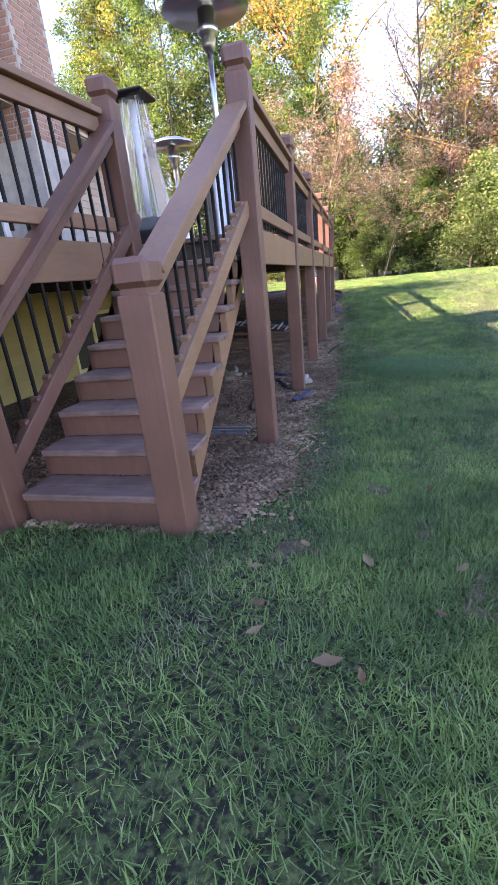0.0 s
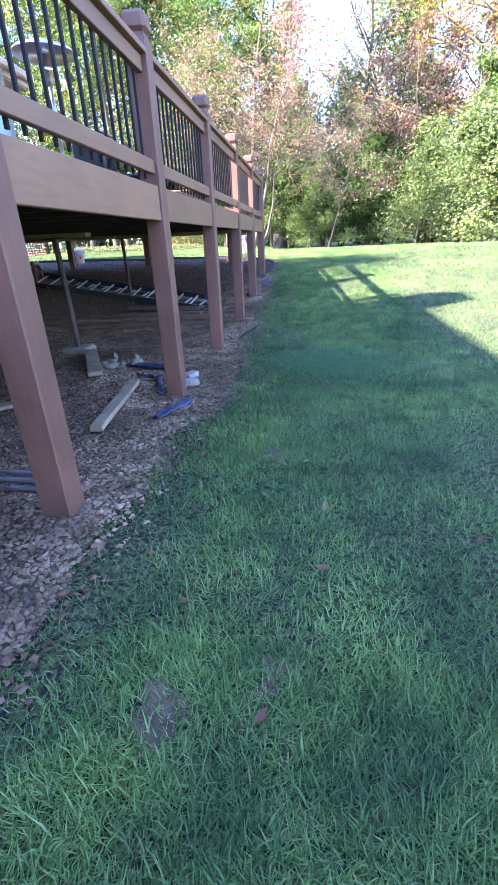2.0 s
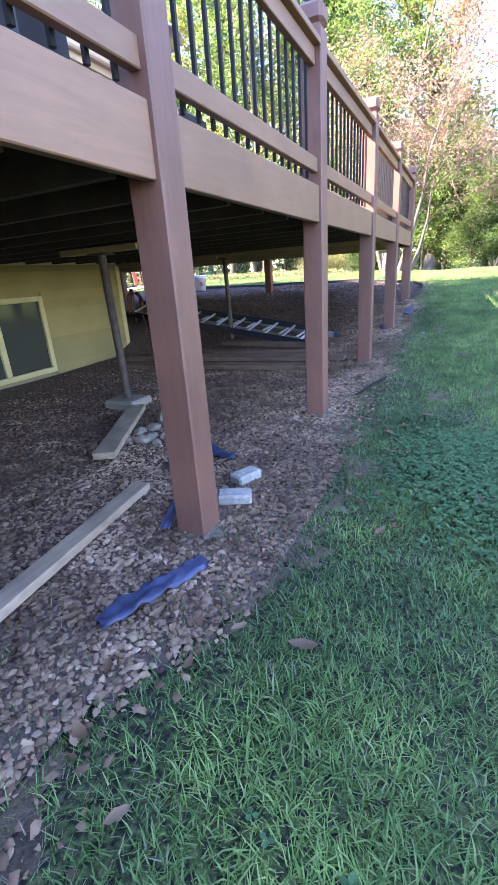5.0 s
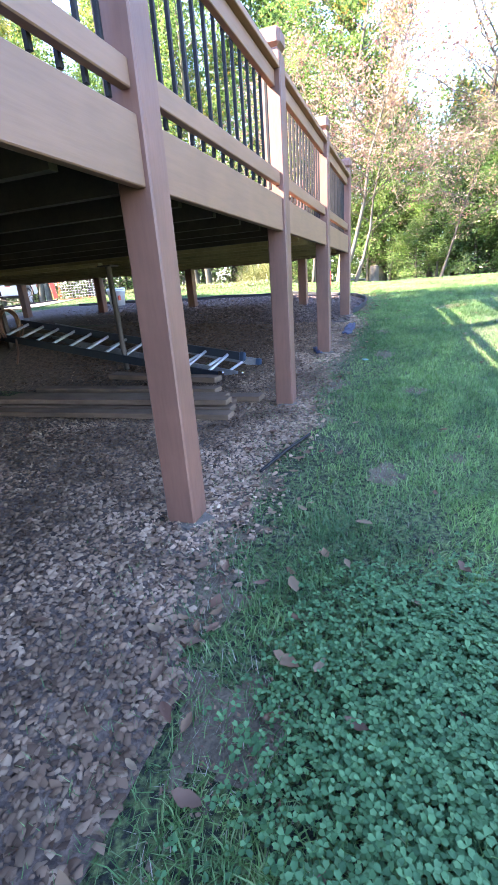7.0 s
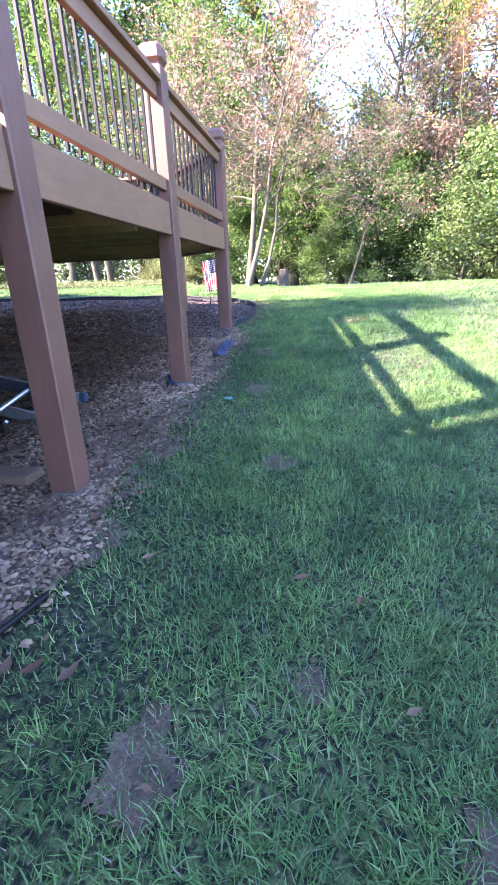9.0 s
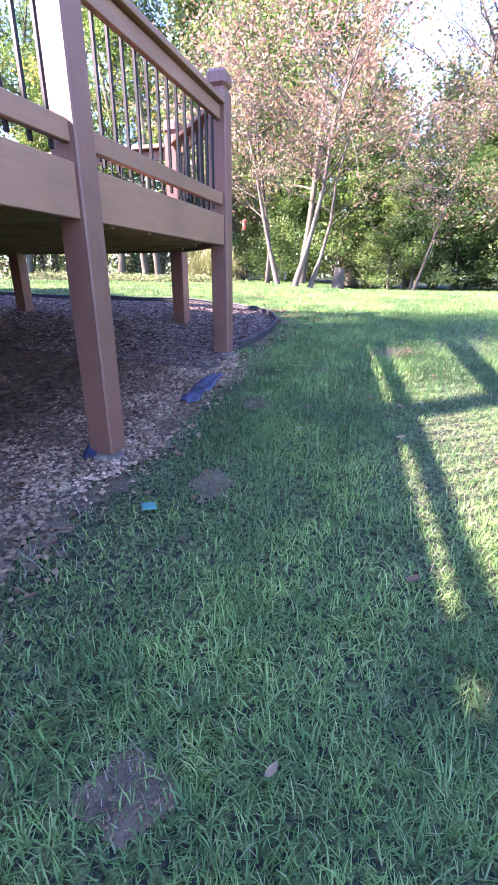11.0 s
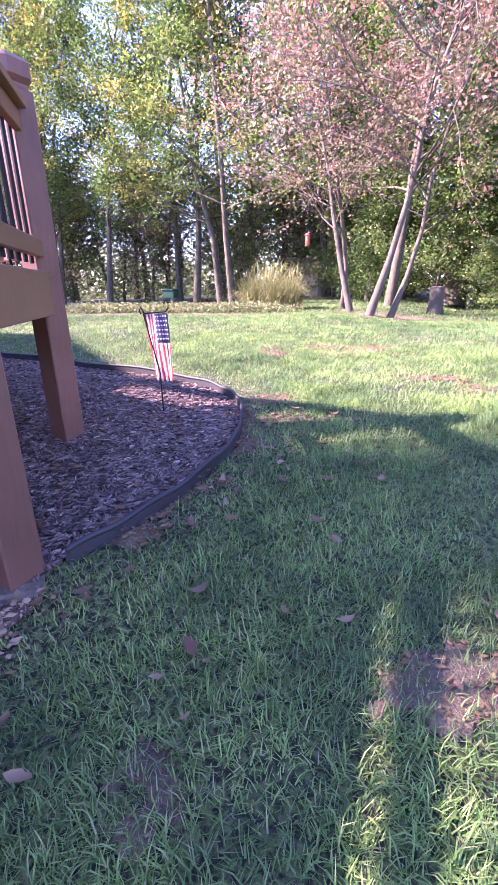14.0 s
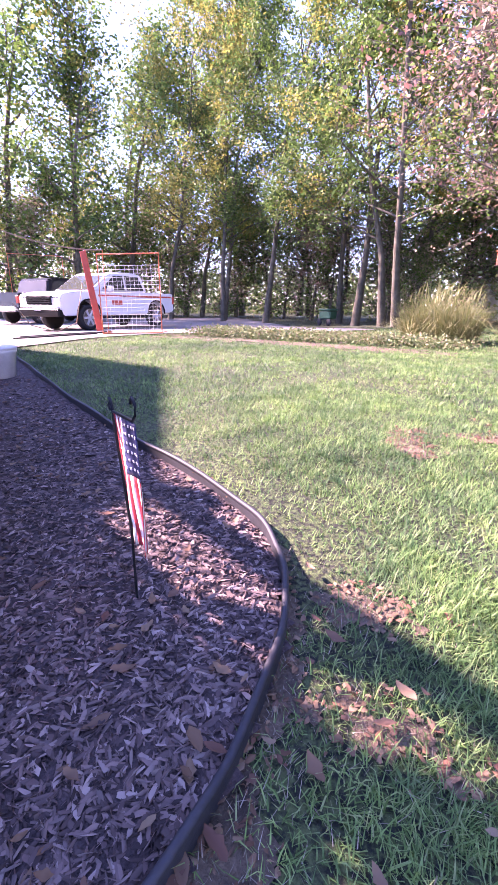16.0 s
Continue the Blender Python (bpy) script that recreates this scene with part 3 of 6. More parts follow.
for i in range(N):
    y, z = Y0 + RUN * i, Z0 + RISE * (i + 1)
    part("tread", boxes((SXL + 0.03, y, z - 0.036, SXR + (0.06 if i > 0 else -0.06), y + 0.112, z), bevel=0.006), M_TREAD, stairs)
    part("tread", boxes((SXL + 0.03, y + 0.118, z - 0.036, SXR + 0.06, y + 0.235, z - 0.002), bevel=0.006), M_TREAD, stairs)
    part("riser", boxes((SXL + 0.04, y + 0.03, z - RISE - (0.05 if i == 0 else 0.0), SXR + 0.0, y + 0.048, z - 0.037), bevel=0.002), M_STAIN, stairs)
part("riser", boxes((SXL + 0.04, Y0 + RUN * N + 0.02, DECK_Z - RISE, SXR - 0.02, Y0 + RUN * N + 0.04, DECK_Z - 0.035), bevel=0.002), M_STAIN, stairs)
slope = RISE / RUN


def stringer(x, w):
    bm = bmesh.new()
    prof = [(3.08, 0.10), (3.11, 0.10), (4.70, 1.14), (4.70, DECK_Z - 0.04)]
    for i in reversed(range(N)):
        y, z = Y0 + RUN * i + 0.05, Z0 + RISE * (i + 1) - 0.037
        prof += [(y + RUN - 0.0, z), (y, z)]
    f = bm.faces.new([bm.verts.new((x, y, z)) for y, z in prof])
    r = bmesh.ops.extrude_face_region(bm, geom=[f])
    bmesh.ops.translate(bm, verts=[v for v in r["geom"] if isinstance(v, bmesh.types.BMVert)], vec=(w, 0, 0))
    bmesh.ops.recalc_face_normals(bm, faces=bm.faces)
    return bm


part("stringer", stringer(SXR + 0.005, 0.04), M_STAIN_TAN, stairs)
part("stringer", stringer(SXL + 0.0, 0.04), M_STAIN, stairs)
for x in (-0.78, -1.70):
    part("newel_post", post_bm(x, 3.05, gz(x, 3.05) - 0.08, 1.27, 0.14), M_STAIN, stairs)


def stair_rail(xa, ya, za, xb, yb2, zb, drop):
    a, b2 = Vector((xa, ya, za)), Vector((xb, yb2, zb))
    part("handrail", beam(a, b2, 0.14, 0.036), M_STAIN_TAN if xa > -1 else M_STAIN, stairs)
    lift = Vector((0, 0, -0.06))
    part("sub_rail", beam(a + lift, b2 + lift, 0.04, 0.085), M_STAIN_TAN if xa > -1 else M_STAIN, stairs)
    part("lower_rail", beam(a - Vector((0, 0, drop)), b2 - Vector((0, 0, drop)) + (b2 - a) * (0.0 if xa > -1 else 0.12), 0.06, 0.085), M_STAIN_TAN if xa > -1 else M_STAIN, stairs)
    n = 12
    for i in range(n):
        q = a.lerp(b2, (i + 0.6) / n)
        ob = new("baluster", BALUSTER)
        ob.parent = stairs
        part("baluster_shoe", boxes((q.x - 0.05, q.y - 0.028, q.z - drop + 0.02, q.x + 0.012, q.y + 0.028, q.z - drop + 0.062), bevel=0.012), M_STAIN_TAN if xa > -1 else M_STAIN, stairs)
        ob.scale = (1, 1, (drop + 0.06) / 0.67)
        ob.location = (q.x - 0.02, q.y, q.z - drop / 2 - 0.03)


stair_rail(-0.77, 3.12, 1.22, -0.66, 4.47, 2.12, 0.54)
stair_rail(-1.69, 3.12, 1.0, -1.50, 4.45, 2.15, 0.64)

# ---------- house ----------
house = thing("house", (0, 0, 0), "yellow and beige sided house with brown roof and brick chimney", "house")


def siding(x, y0, y1, z0, z1, material, axis="x", step=0.115, gaps=()):
    """Lapped boards on a wall; gaps: openings (lo, hi, z0, z1)."""
    z = z0
    while z < z1 - 0.01:
        h = min(step, z1 - z)
        spans = [(y0, y1)]
        for g0, g1, a, c2 in gaps:
            if z + h > a and z < c2:
                spans = [s for u, v in spans for s in ((u, min(v, g0)), (max(u, g1), v)) if s[1] - s[0] > 0.01]
        for u, v in spans:
            bm = bmesh.new()
            lo, hi = 0.022, 0.006
            if axis == "x":
                vs = [(x, u, z), (x + lo, u, z), (x + hi, u, z + h), (x, u, z + h)]
                ext = (0, v - u, 0)
            else:
                vs = [(u, x, z), (u, x + lo, z), (u, x + hi, z + h), (u, x, z + h)]
                ext = (v - u, 0, 0)
            f = bm.faces.new([bm.verts.new(p) for p in vs])
            r = bmesh.ops.extrude_face_region(bm, geom=[f])
            bmesh.ops.translate(bm, verts=[w for w in r["geom"] if isinstance(w, bmesh.types.BMVert)], vec=ext)
            bmesh.ops.recalc_face_normals(bm, faces=bm.faces)
            part("siding_board", bm, material, house)
        z += step


WIN = (7.85, 9.13, 0.0, 0.82)
part("wall", boxes((-12, -6, -0.6, HOUSE_X - 0.002, WIN[0], RIM_B), (-12, WIN[1], -0.6, HOUSE_X - 0.002, HOUSE_Y, RIM_B), (-12, WIN[0], -0.6, HOUSE_X - 0.002, WIN[1], WIN[2]),
                   (-12, WIN[0], WIN[3], HOUSE_X - 0.002, WIN[1], RIM_B), (-12, WIN[0], WIN[2], -5.2, WIN[1], WIN[3]), bevel=0), M_SIDING, house, "yellow lower wall")
part("wall", boxes((-12, -6, RIM_B, HOUSE_X - 0.002, HOUSE_Y, 3.75), bevel=0), M_SIDING_UP, house, "beige upper wall")
siding(HOUSE_X, 0.0, HOUSE_Y - 0.06, -0.1, RIM_B - 0.02, M_SIDING, gaps=[(WIN[0] - 0.06, WIN[1] + 0.06, WIN[2] - 0.06, WIN[3] + 0.06)])
siding(HOUSE_X, 0.0, HOUSE_Y - 0.06, DECK_Z + 0.05, 3.7, M_SIDING_UP, gaps=[(3.8, 7.0, DECK_Z, 3.55)])
part("corner_board", boxes((HOUSE_X - 0.05, HOUSE_Y - 0.06, -0.15, HOUSE_X + 0.03, HOUSE_Y + 0.02, RIM_B - 0.02), bevel=0.004), M_TRIM, house)
part("corner_board", boxes((HOUSE_X - 0.05, HOUSE_Y - 0.06, DECK_Z, HOUSE_X + 0.03, HOUSE_Y + 0.02, 3.7), bevel=0.004), M_SIDING_UP, house)
part("foundation", boxes((-12, -6, -0.9, HOUSE_X + 0.012, HOUSE_Y + 0.01, -0.10), bevel=0.01), M_CONCRETE, house)
w = part("window", boxes((HOUSE_X - 0.03, WIN[0] - 0.06, WIN[2] - 0.06, HOUSE_X + 0.035, WIN[0], WIN[3] + 0.06), (HOUSE_X - 0.03, WIN[1], WIN[2] - 0.06, HOUSE_X + 0.035, WIN[1] + 0.06, WIN[3] + 0.06),
                      (HOUSE_X - 0.03, WIN[0], WIN[3], HOUSE_X + 0.033, WIN[1], WIN[3] + 0.06), (HOUSE_X - 0.03, WIN[0], WIN[2] - 0.06, HOUSE_X + 0.033, WIN[1], WIN[2]),
                      (HOUSE_X - 0.02, 8.46, WIN[2] + 0.001, HOUSE_X + 0.025, 8.53, WIN[3] - 0.001)), M_TRIM, house, "cream framed basement slider window")
for u, v in ((WIN[0] + 0.001, 8.459), (8.531, WIN[1] - 0.001)):
    part("pane", boxes((HOUSE_X - 0.012, u, WIN[2] + 0.001, HOUSE_X - 0.006, v, WIN[3] - 0.001), bevel=0), M_GLASS, w)
d = part("patio_door", boxes((HOUSE_X - 0.05, 3.8, DECK_Z, HOUSE_X + 0.04, 3.9, 3.55), (HOUSE_X - 0.05, 6.9, DECK_Z, HOUSE_X + 0.04, 7.0, 3.55), (HOUSE_X - 0.05, 3.901, 3.46, HOUSE_X + 0.038, 6.899, 3.55),
                             (HOUSE_X - 0.05, 5.35, DECK_Z + 0.02, HOUSE_X + 0.03, 5.45, 3.459), (HOUSE_X - 0.05, 3.901, DECK_Z, HOUSE_X + 0.038, 6.899, DECK_Z + 0.08)), M_WHITE, house, "white framed glass patio door")
for u, v in ((3.901, 5.349), (5.451, 6.899)):
    part("pane", boxes((HOUSE_X + 0.001, u, DECK_Z + 0.081, HOUSE_X + 0.006, v, 3.459), bevel=0), M_GLASS, d)

# main roof: ridge along y, with shingle courses
EAVE_X, EAVE_Z, RIDGE_X, RIDGE_Z = -3.93, 3.58, -12.6, 7.5


def roof_plane(x0, z0, x1, z1, y0, y1):
    bm = bmesh.new()
    vs = [bm.verts.new(p) for p in ((x0, y0, z0), (x0, y1, z0), (x1, y1, z1), (x1, y0, z1))]
    f = bm.faces.new(vs)
    r = bmesh.ops.extrude_face_region(bm, geom=[f])
    bmesh.ops.translate(bm, verts=[v for v in r["geom"] if isinstance(v, bmesh.types.BMVert)], vec=(0, 0, -0.14))
    bmesh.ops.recalc_face_normals(bm, faces=bm.faces)
    return bm


part("roof", roof_plane(EAVE_X, EAVE_Z, -6.6, EAVE_Z + (EAVE_X + 6.6) * 0.452, -6.5, HOUSE_Y + 0.35), M_ROOF, house)
part("roof", roof_plane(-6.6, EAVE_Z + (EAVE_X + 6.6) * 0.452, RIDGE_X, RIDGE_Z, -6.5, 13.0), M_ROOF, house)
part("roof", roof_plane(RIDGE_X, RIDGE_Z, -21, 3.6, -6.5, 13.0), M_ROOF, house)
for i in range(40):
    x = EAVE_X - 0.14 * i
    if x < -9.4:
        break
    z = EAVE_Z + (EAVE_X - x) * 0.452
    part("shingle_course", beam((x - 0.075, -6.5, z + 0.045), (x - 0.075, HOUSE_Y + 0.34 if x > -6.4 else 12.9, z + 0.045), 0.16, 0.012, 0.0, (0.41, 0, 0.91)), M_ROOF, house)
part("gable_wall", boxes((-20.5, 12.5, 0.2, -6.7, 12.7, 3.7), bevel=0), M_SIDING_UP, house)
part("gable_wall", boxes((-20.5, HOUSE_Y - 3, -0.5, -8.0, 12.499, 3.7), bevel=0), M_SIDING_UP, house)
part("fascia", boxes((EAVE_X - 0.02, -6.5, EAVE_Z - 0.20, EAVE_X + 0.015, HOUSE_Y + 0.35, EAVE_Z - 0.01), bevel=0.003), M_SIDING_UP, house)
part("gutter", boxes((EAVE_X + 0.017, -6.5, EAVE_Z - 0.13, EAVE_X + 0.11, HOUSE_Y + 0.36, EAVE_Z - 0.02), bevel=0.02), M_SIDING_UP, house)
part("soffit", boxes((HOUSE_X, -6.5, EAVE_Z - 0.215, EAVE_X - 0.021, HOUSE_Y + 0.34, EAVE_Z - 0.2), bevel=0), M_SIDING_UP, house)
# added storey and roof, mostly out of view, to cast shade on the lawn
part("upper_storey", boxes((-11, -6.2, 3.6, -4.1, 6.7, 5.3), bevel=0), M_SIDING_UP, house)
part("upper_roof", boxes((-11.4, -6.6, 5.3, -3.93, 7.0, 5.48), bevel=0.02), M_ROOF, house)
part("chimney", boxes((-4.44, 7.03, DECK_Z, -3.76, 7.75, 6.2), bevel=0.005), M_MORTAR, house, "red brick chimney")
bm = boxes((-0.1, -0.047, -0.029, 0.1, 0.047, 0.029), bevel=0.004)
BRICK = bpy.data.meshes.new("brick")
bm.to_mesh(BRICK)
bm.free()
BRICK.materials.append(M_BRICK)
for row in range(48):
    z = 3.05 + row * 0.068
    if z > 6.15:
        break
    for k in range(3):
        ob = new("brick", BRICK)
        ob.parent = house
        ob.location = (-4.33 + k * 0.212 + (0.03 if row % 2 else 0.0), 7.072, z)
    for k in range(3):
        ob = new("brick", BRICK)
        ob.parent = house
        ob.rotation_euler = (0, 0, radians(90))
        ob.location = (-3.802, 7.15 + k * 0.212 + (0.05 if row % 2 else 0.0), z)
# ---------- trees ----------


def grow(seed, height, r0, lean=(0, 0), first=0.35, limbs=14, spread=0.45, levels=2, droop=0.0, bend=0.09, subs=5):
    """Trunk and limbs as tapered paths, and the twig ends that carry leaves."""
    g = np.random.default_rng(seed)
    paths, tips = [], []

    def branch(p, d, length, r, lev):
        n = 7 if lev == 0 else 5
        pts, d = [p.copy()], d / np.linalg.norm(d)
        for i in range(n - 1):
            d = d + g.normal(0, bend if lev == 0 else 0.16, 3)
            if lev:
                d[2] += 0.06 - droop
            d /= np.linalg.norm(d)
            pts.append(pts[-1] + d * length / (n - 1))
        pts = np.array(pts)
        rad = np.maximum(0.004, r * np.linspace(1, 0.08 if lev == 0 else 0.15, n))
        if lev == 0:
            rad[0] *= 1.35
        paths.append((pts, rad))
        count = limbs if lev == 0 else (subs if lev == 1 else 0)
        for k in range(count):
            f = first + (1 - first) * (k + g.random()) / count if lev == 0 else 0.3 + 0.7 * (k + g.random()) / count
            f = min(f, 0.999)
            i = int(f * (n - 1))
            q = pts[i] + (pts[min(i + 1, n - 1)] - pts[i]) * (f * (n - 1) - i)
            a = g.random() * 2 * np.pi if lev == 0 else 0
            if lev == 0:
                up = 0.35 + 0.7 * (f - first)
                nd = np.array([math.cos(a), math.sin(a), up])
                ln = height * spread * (1.05 - 0.75 * (f - first) / (1 - first)) * (0.7 + 0.5 * g.random())
            else:
                base = (pts[-1] - pts[0]) / (np.linalg.norm(pts[-1] - pts[0]) + 1e-9)
                nd = base + g.normal(0, 0.65, 3)
                ln = length * (0.35 + 0.35 * g.random())
            rr = max(0.008, r * (0.34 if lev == 0 else 0.42) * (1.1 - 0.5 * f))
            if lev + 1 <= levels:
                branch(q, nd, ln, rr, lev + 1)
        if lev >= 1:
            for f in np.linspace(0.35, 1, 5 if lev == 1 else 4):
                i = min(int(f * (n - 1)), n - 1)
                tips.append(pts[i])
        elif lev == 0:
            tips.append(pts[-1])

    d0 = np.array([lean[0], lean[1], 1.0])
    branch(np.zeros(3), d0, height, r0, 0)
    return paths, np.array(tips)


def leaf_cloud(g, centres, per, sigma, size, flat=0.6):
    n = len(centres) * per
    c = np.repeat(centres, per, 0) + g.normal(0, 1, (n, 3)) * np.array([sigma, sigma, sigma * flat])
    a = g.normal(0, 1, (n, 3))
    a[:, 2] *= 0.6
    a /= np.linalg.norm(a, axis=1)[:, None]
    t = np.cross(a, g.normal(0, 1, (n, 3)))
    t /= np.linalg.norm(t, axis=1)[:, None] + 1e-9
    s = (size * (0.6 + 0.8 * g.random(n)))[:, None]
    u, v = a * s, t * s * 0.55
    lift = np.cross(a, t) * s * 0.22
    V = np.stack([c - u, c - u * 0.25 - v + lift, c + u, c - u * 0.25 + v + lift], 1).reshape(-1, 3)
    Q = np.arange(n * 4).reshape(-1, 4)
    return V, Q


TREES = {}


def tree_kind(key, seed, height, r0, leafs, bark, per=10, sigma=0.45, size=0.09, flat=0.7, **kw):
    paths, tips = grow(seed, height, r0, **kw)
    g = np.random.default_rng(seed + 100)
    v, q = tube_arrays([p for p in paths if p[1][0] > 0.03], 6)
    v2, q2 = tube_arrays([p for p in paths if p[1][0] <= 0.03] or paths[:1], 3)
    v, q = np.concatenate([v, v2]), np.concatenate([q, q2 + len(v)])
    e = thing("tree")
    fast_ob("trunk", v, q, bark, e, smooth=True)
    groups = np.array_split(g.permutation(tips), len(leafs)) if len(leafs) > 1 else [tips]
    for mat_l, t in zip(leafs, groups):
        lv, lq = leaf_cloud(g, t, per, sigma, size, flat)
        fast_ob("crown", lv, lq, mat_l, e)
    TREES[key] = e
    return e


used = set()


def plant(key, x, y, turn=0.0, s=1.0, label="", category="tree", group="", z=None):
    e = TREES[key]
    zz = gz(x, y) - 0.05 if z is None else z
    m4 = Matrix.Translation((x, y, zz)) @ Matrix.Rotation(radians(turn), 4, "Z")
    if key in used:
        o = copy_thing(e, m4)
    else:
        used.add(key)
        o = e
        o.matrix_basis = m4
    o.scale = (s, s, s)
    return tagged(o, label, category, group)


tree_kind("tall_green", 11, 17, 0.15, [L_GREEN, L_GREEN, L_DARK], M_BARK, per=30, sigma=0.27, size=0.066, flat=0.55, first=0.2, limbs=26, spread=0.27)
tree_kind("tall_yellow", 12, 16, 0.14, [L_YELLOW, L_YELLOW, L_GREEN], M_BARK, per=30, sigma=0.27, size=0.066, flat=0.55, first=0.2, limbs=26, spread=0.29)
tree_kind("big_orange", 13, 19, 0.36, [L_ORANGE, L_ORANGE, L_YELLOW], M_BARK, per=32, sigma=0.34, size=0.075, flat=0.5, first=0.3, limbs=22, spread=0.42)
tree_kind("sparse", 14, 15, 0.17, [L_PALE, L_PALE], M_BARK_L, per=5, sigma=0.3, size=0.05, first=0.15, limbs=26, spread=0.30, subs=8)
tree_kind("dogwood", 15, 6.6, 0.07, [L_PINK, L_PALE, L_PINK], M_BARK_L, per=7, sigma=0.15, size=0.036, subs=10, flat=0.35, first=0.3, limbs=20, spread=0.44, lean=(0.46, -0.02), bend=0.09)
tree_kind("dogwood_wide", 16, 6.0, 0.06, [L_PINK, L_PALE, L_GREEN], M_BARK_L, per=7, sigma=0.15, size=0.036, subs=10, flat=0.35, first=0.25, limbs=19, spread=0.5, lean=(-0.2, 0.1), bend=0.09)
tree_kind("understory", 17, 7.0, 0.09, [L_GREEN, L_BUSH, L_GREEN], M_BARK, per=24, sigma=0.26, size=0.066, flat=0.45, first=0.12, limbs=20, spread=0.38)
tree_kind("dark_under", 18, 5.5, 0.09, [L_DARK, L_DARK], M_BARK, per=17, sigma=0.4, size=0.08, first=0.04, limbs=20, spread=0.42)
tree_kind("bush", 19, 4.2, 0.06, [L_BUSH, L_GREEN, L_BUSH], M_BARK, per=17, sigma=0.26, size=0.06, first=0.03, limbs=22, spread=0.45)
tree_kind("red_tree", 20, 10, 0.15, [L_PINK, L_PALE, L_PINK], M_BARK, per=20, sigma=0.25, size=0.06, flat=0.45, first=0.25, limbs=18, spread=0.34)

tree_kind("far_green", 31, 17, 0.22, [L_GREEN, L_DARK], M_BARK, per=46, sigma=0.6, size=0.12, first=0.12, limbs=24, spread=0.3, levels=1)
tree_kind("far_yellow", 32, 16, 0.2, [L_YELLOW, L_GREEN], M_BARK, per=46, sigma=0.6, size=0.12, first=0.12, limbs=24, spread=0.3, levels=1)
tree_kind("far_under", 33, 8, 0.12, [L_GREEN, L_BUSH, L_PALE], M_BARK, per=44, sigma=0.5, size=0.1, first=0.04, limbs=24, spread=0.42, levels=1)
WOOD_LABELS = {"far_green": "distant green tree deep in the wood", "far_yellow": "distant yellowing tree deep in the wood", "far_under": "distant leafy undergrowth in the wood", "tall_green": "tall green tree with a bare grey trunk", "tall_yellow": "tall tree turning yellow-green in autumn", "big_orange": "large spreading tree with orange autumn leaves",
               "sparse": "thin half-bare tree with pale twigs", "understory": "leafy green understory tree at the wood's edge", "dark_under": "dark dense shrub under the trees",
               "bush": "large sunlit green bush at the lawn's edge", "red_tree": "autumn tree with dusky red leaves"}


def wood(key, x, y, s=1.0):
    plant(key, x, y, (x * 77 + y * 31) % 360, s, WOOD_LABELS[key], "bush" if key in ("bush", "dark_under") else "tree", "trees of the wood")


# the small leaning trees at the lawn's edge
plant("dogwood", -1.78, 22.4, 10, 1.12, "slender leaning dogwood with dusky red leaves", "tree", "dogwoods")
plant("dogwood_wide", -2.45, 23.3, 30, 1.12, "leaning dogwood with pinkish autumn leaves", "tree", "dogwoods")
plant("dogwood", -1.40, 22.6, 35, 0.8, "small dogwood with a thin pale trunk", "tree", "dogwoods")
plant("dogwood_wide", -3.3, 25.2, 150, 1.15, "leaning dogwood with pinkish autumn leaves", "tree", "dogwoods")
plant("dogwood_wide", 1.4, 26.0, 200, 0.85, "leaning dogwood with pinkish autumn leaves", "tree", "dogwoods")
# woods ahead
for k, x, y, s in [("big_orange", -1.2, 31, 0.95), ("understory", 0.6, 28.2, 0.5), ("understory", 1.4, 28.6, 0.6), ("tall_green", -2.6, 27.5, 0.85), ("big_orange", 9, 40, 1.0), ("tall_green", -3.2, 32, 1.0), ("far_green", -5.0, 37, 0.95), ("sparse", 2.5, 33, 1.0), ("sparse", 4.5, 37, 1.0),
                   ("sparse", -7, 42, 1.0), ("red_tree", 8.5, 33, 1.1), ("red_tree", 12, 36, 1.2), ("tall_yellow", 13.5, 34, 0.9), ("sparse", 7, 36, 0.9), ("understory", 5.0, 33.5, 0.9),
                   ("understory", 0.5, 31, 0.85), ("understory", 3.4, 31.5, 0.8), ("understory", -1.6, 30, 0.75), ("dark_under", 1.2, 29.6, 0.7), ("dark_under", 3.0, 30.0, 0.75), ("dark_under", -0.6, 30.5, 0.7)]:
    wood(k, x, y, s)
for k, x, y, s in [("dark_under", 4.6, 30.5, 0.7), ("dark_under", -3.4, 30.5, 0.6), ("dark_under", -4.6, 32.0, 0.6), ("bush", 5.8, 28.0, 0.95), ("bush", 7.6, 26.5, 1.1), ("bush", 9.4, 25.0, 1.1), ("bush", 6.6, 29.5, 1.2), ("bush", 8.6, 28.5, 1.3),
                   ("bush", 11.0, 23.5, 1.2), ("bush", 11.0, 27.0, 1.4), ("bush", 12.8, 22.0, 1.2), ("bush", 14, 25, 1.5), ("understory", 10.5, 30, 1.1), ("understory", 13, 29, 1.1),
                   ("tall_yellow", 18, 25, 0.9), ("red_tree", 16, 26, 1.0), ("bush", 15, 20, 1.4), ("bush", 17, 14, 1.3),
                   ("far_under", 1.5, 38, 1.2), ("far_under", 5.5, 41, 1.3), ("far_under", -2.5, 41, 1.2), ("far_under", -6.5, 40, 1.2), ("far_under", 9.5, 44, 1.4), ("far_under", 13.5, 41, 1.3)]:
    wood(k, x, y, s)
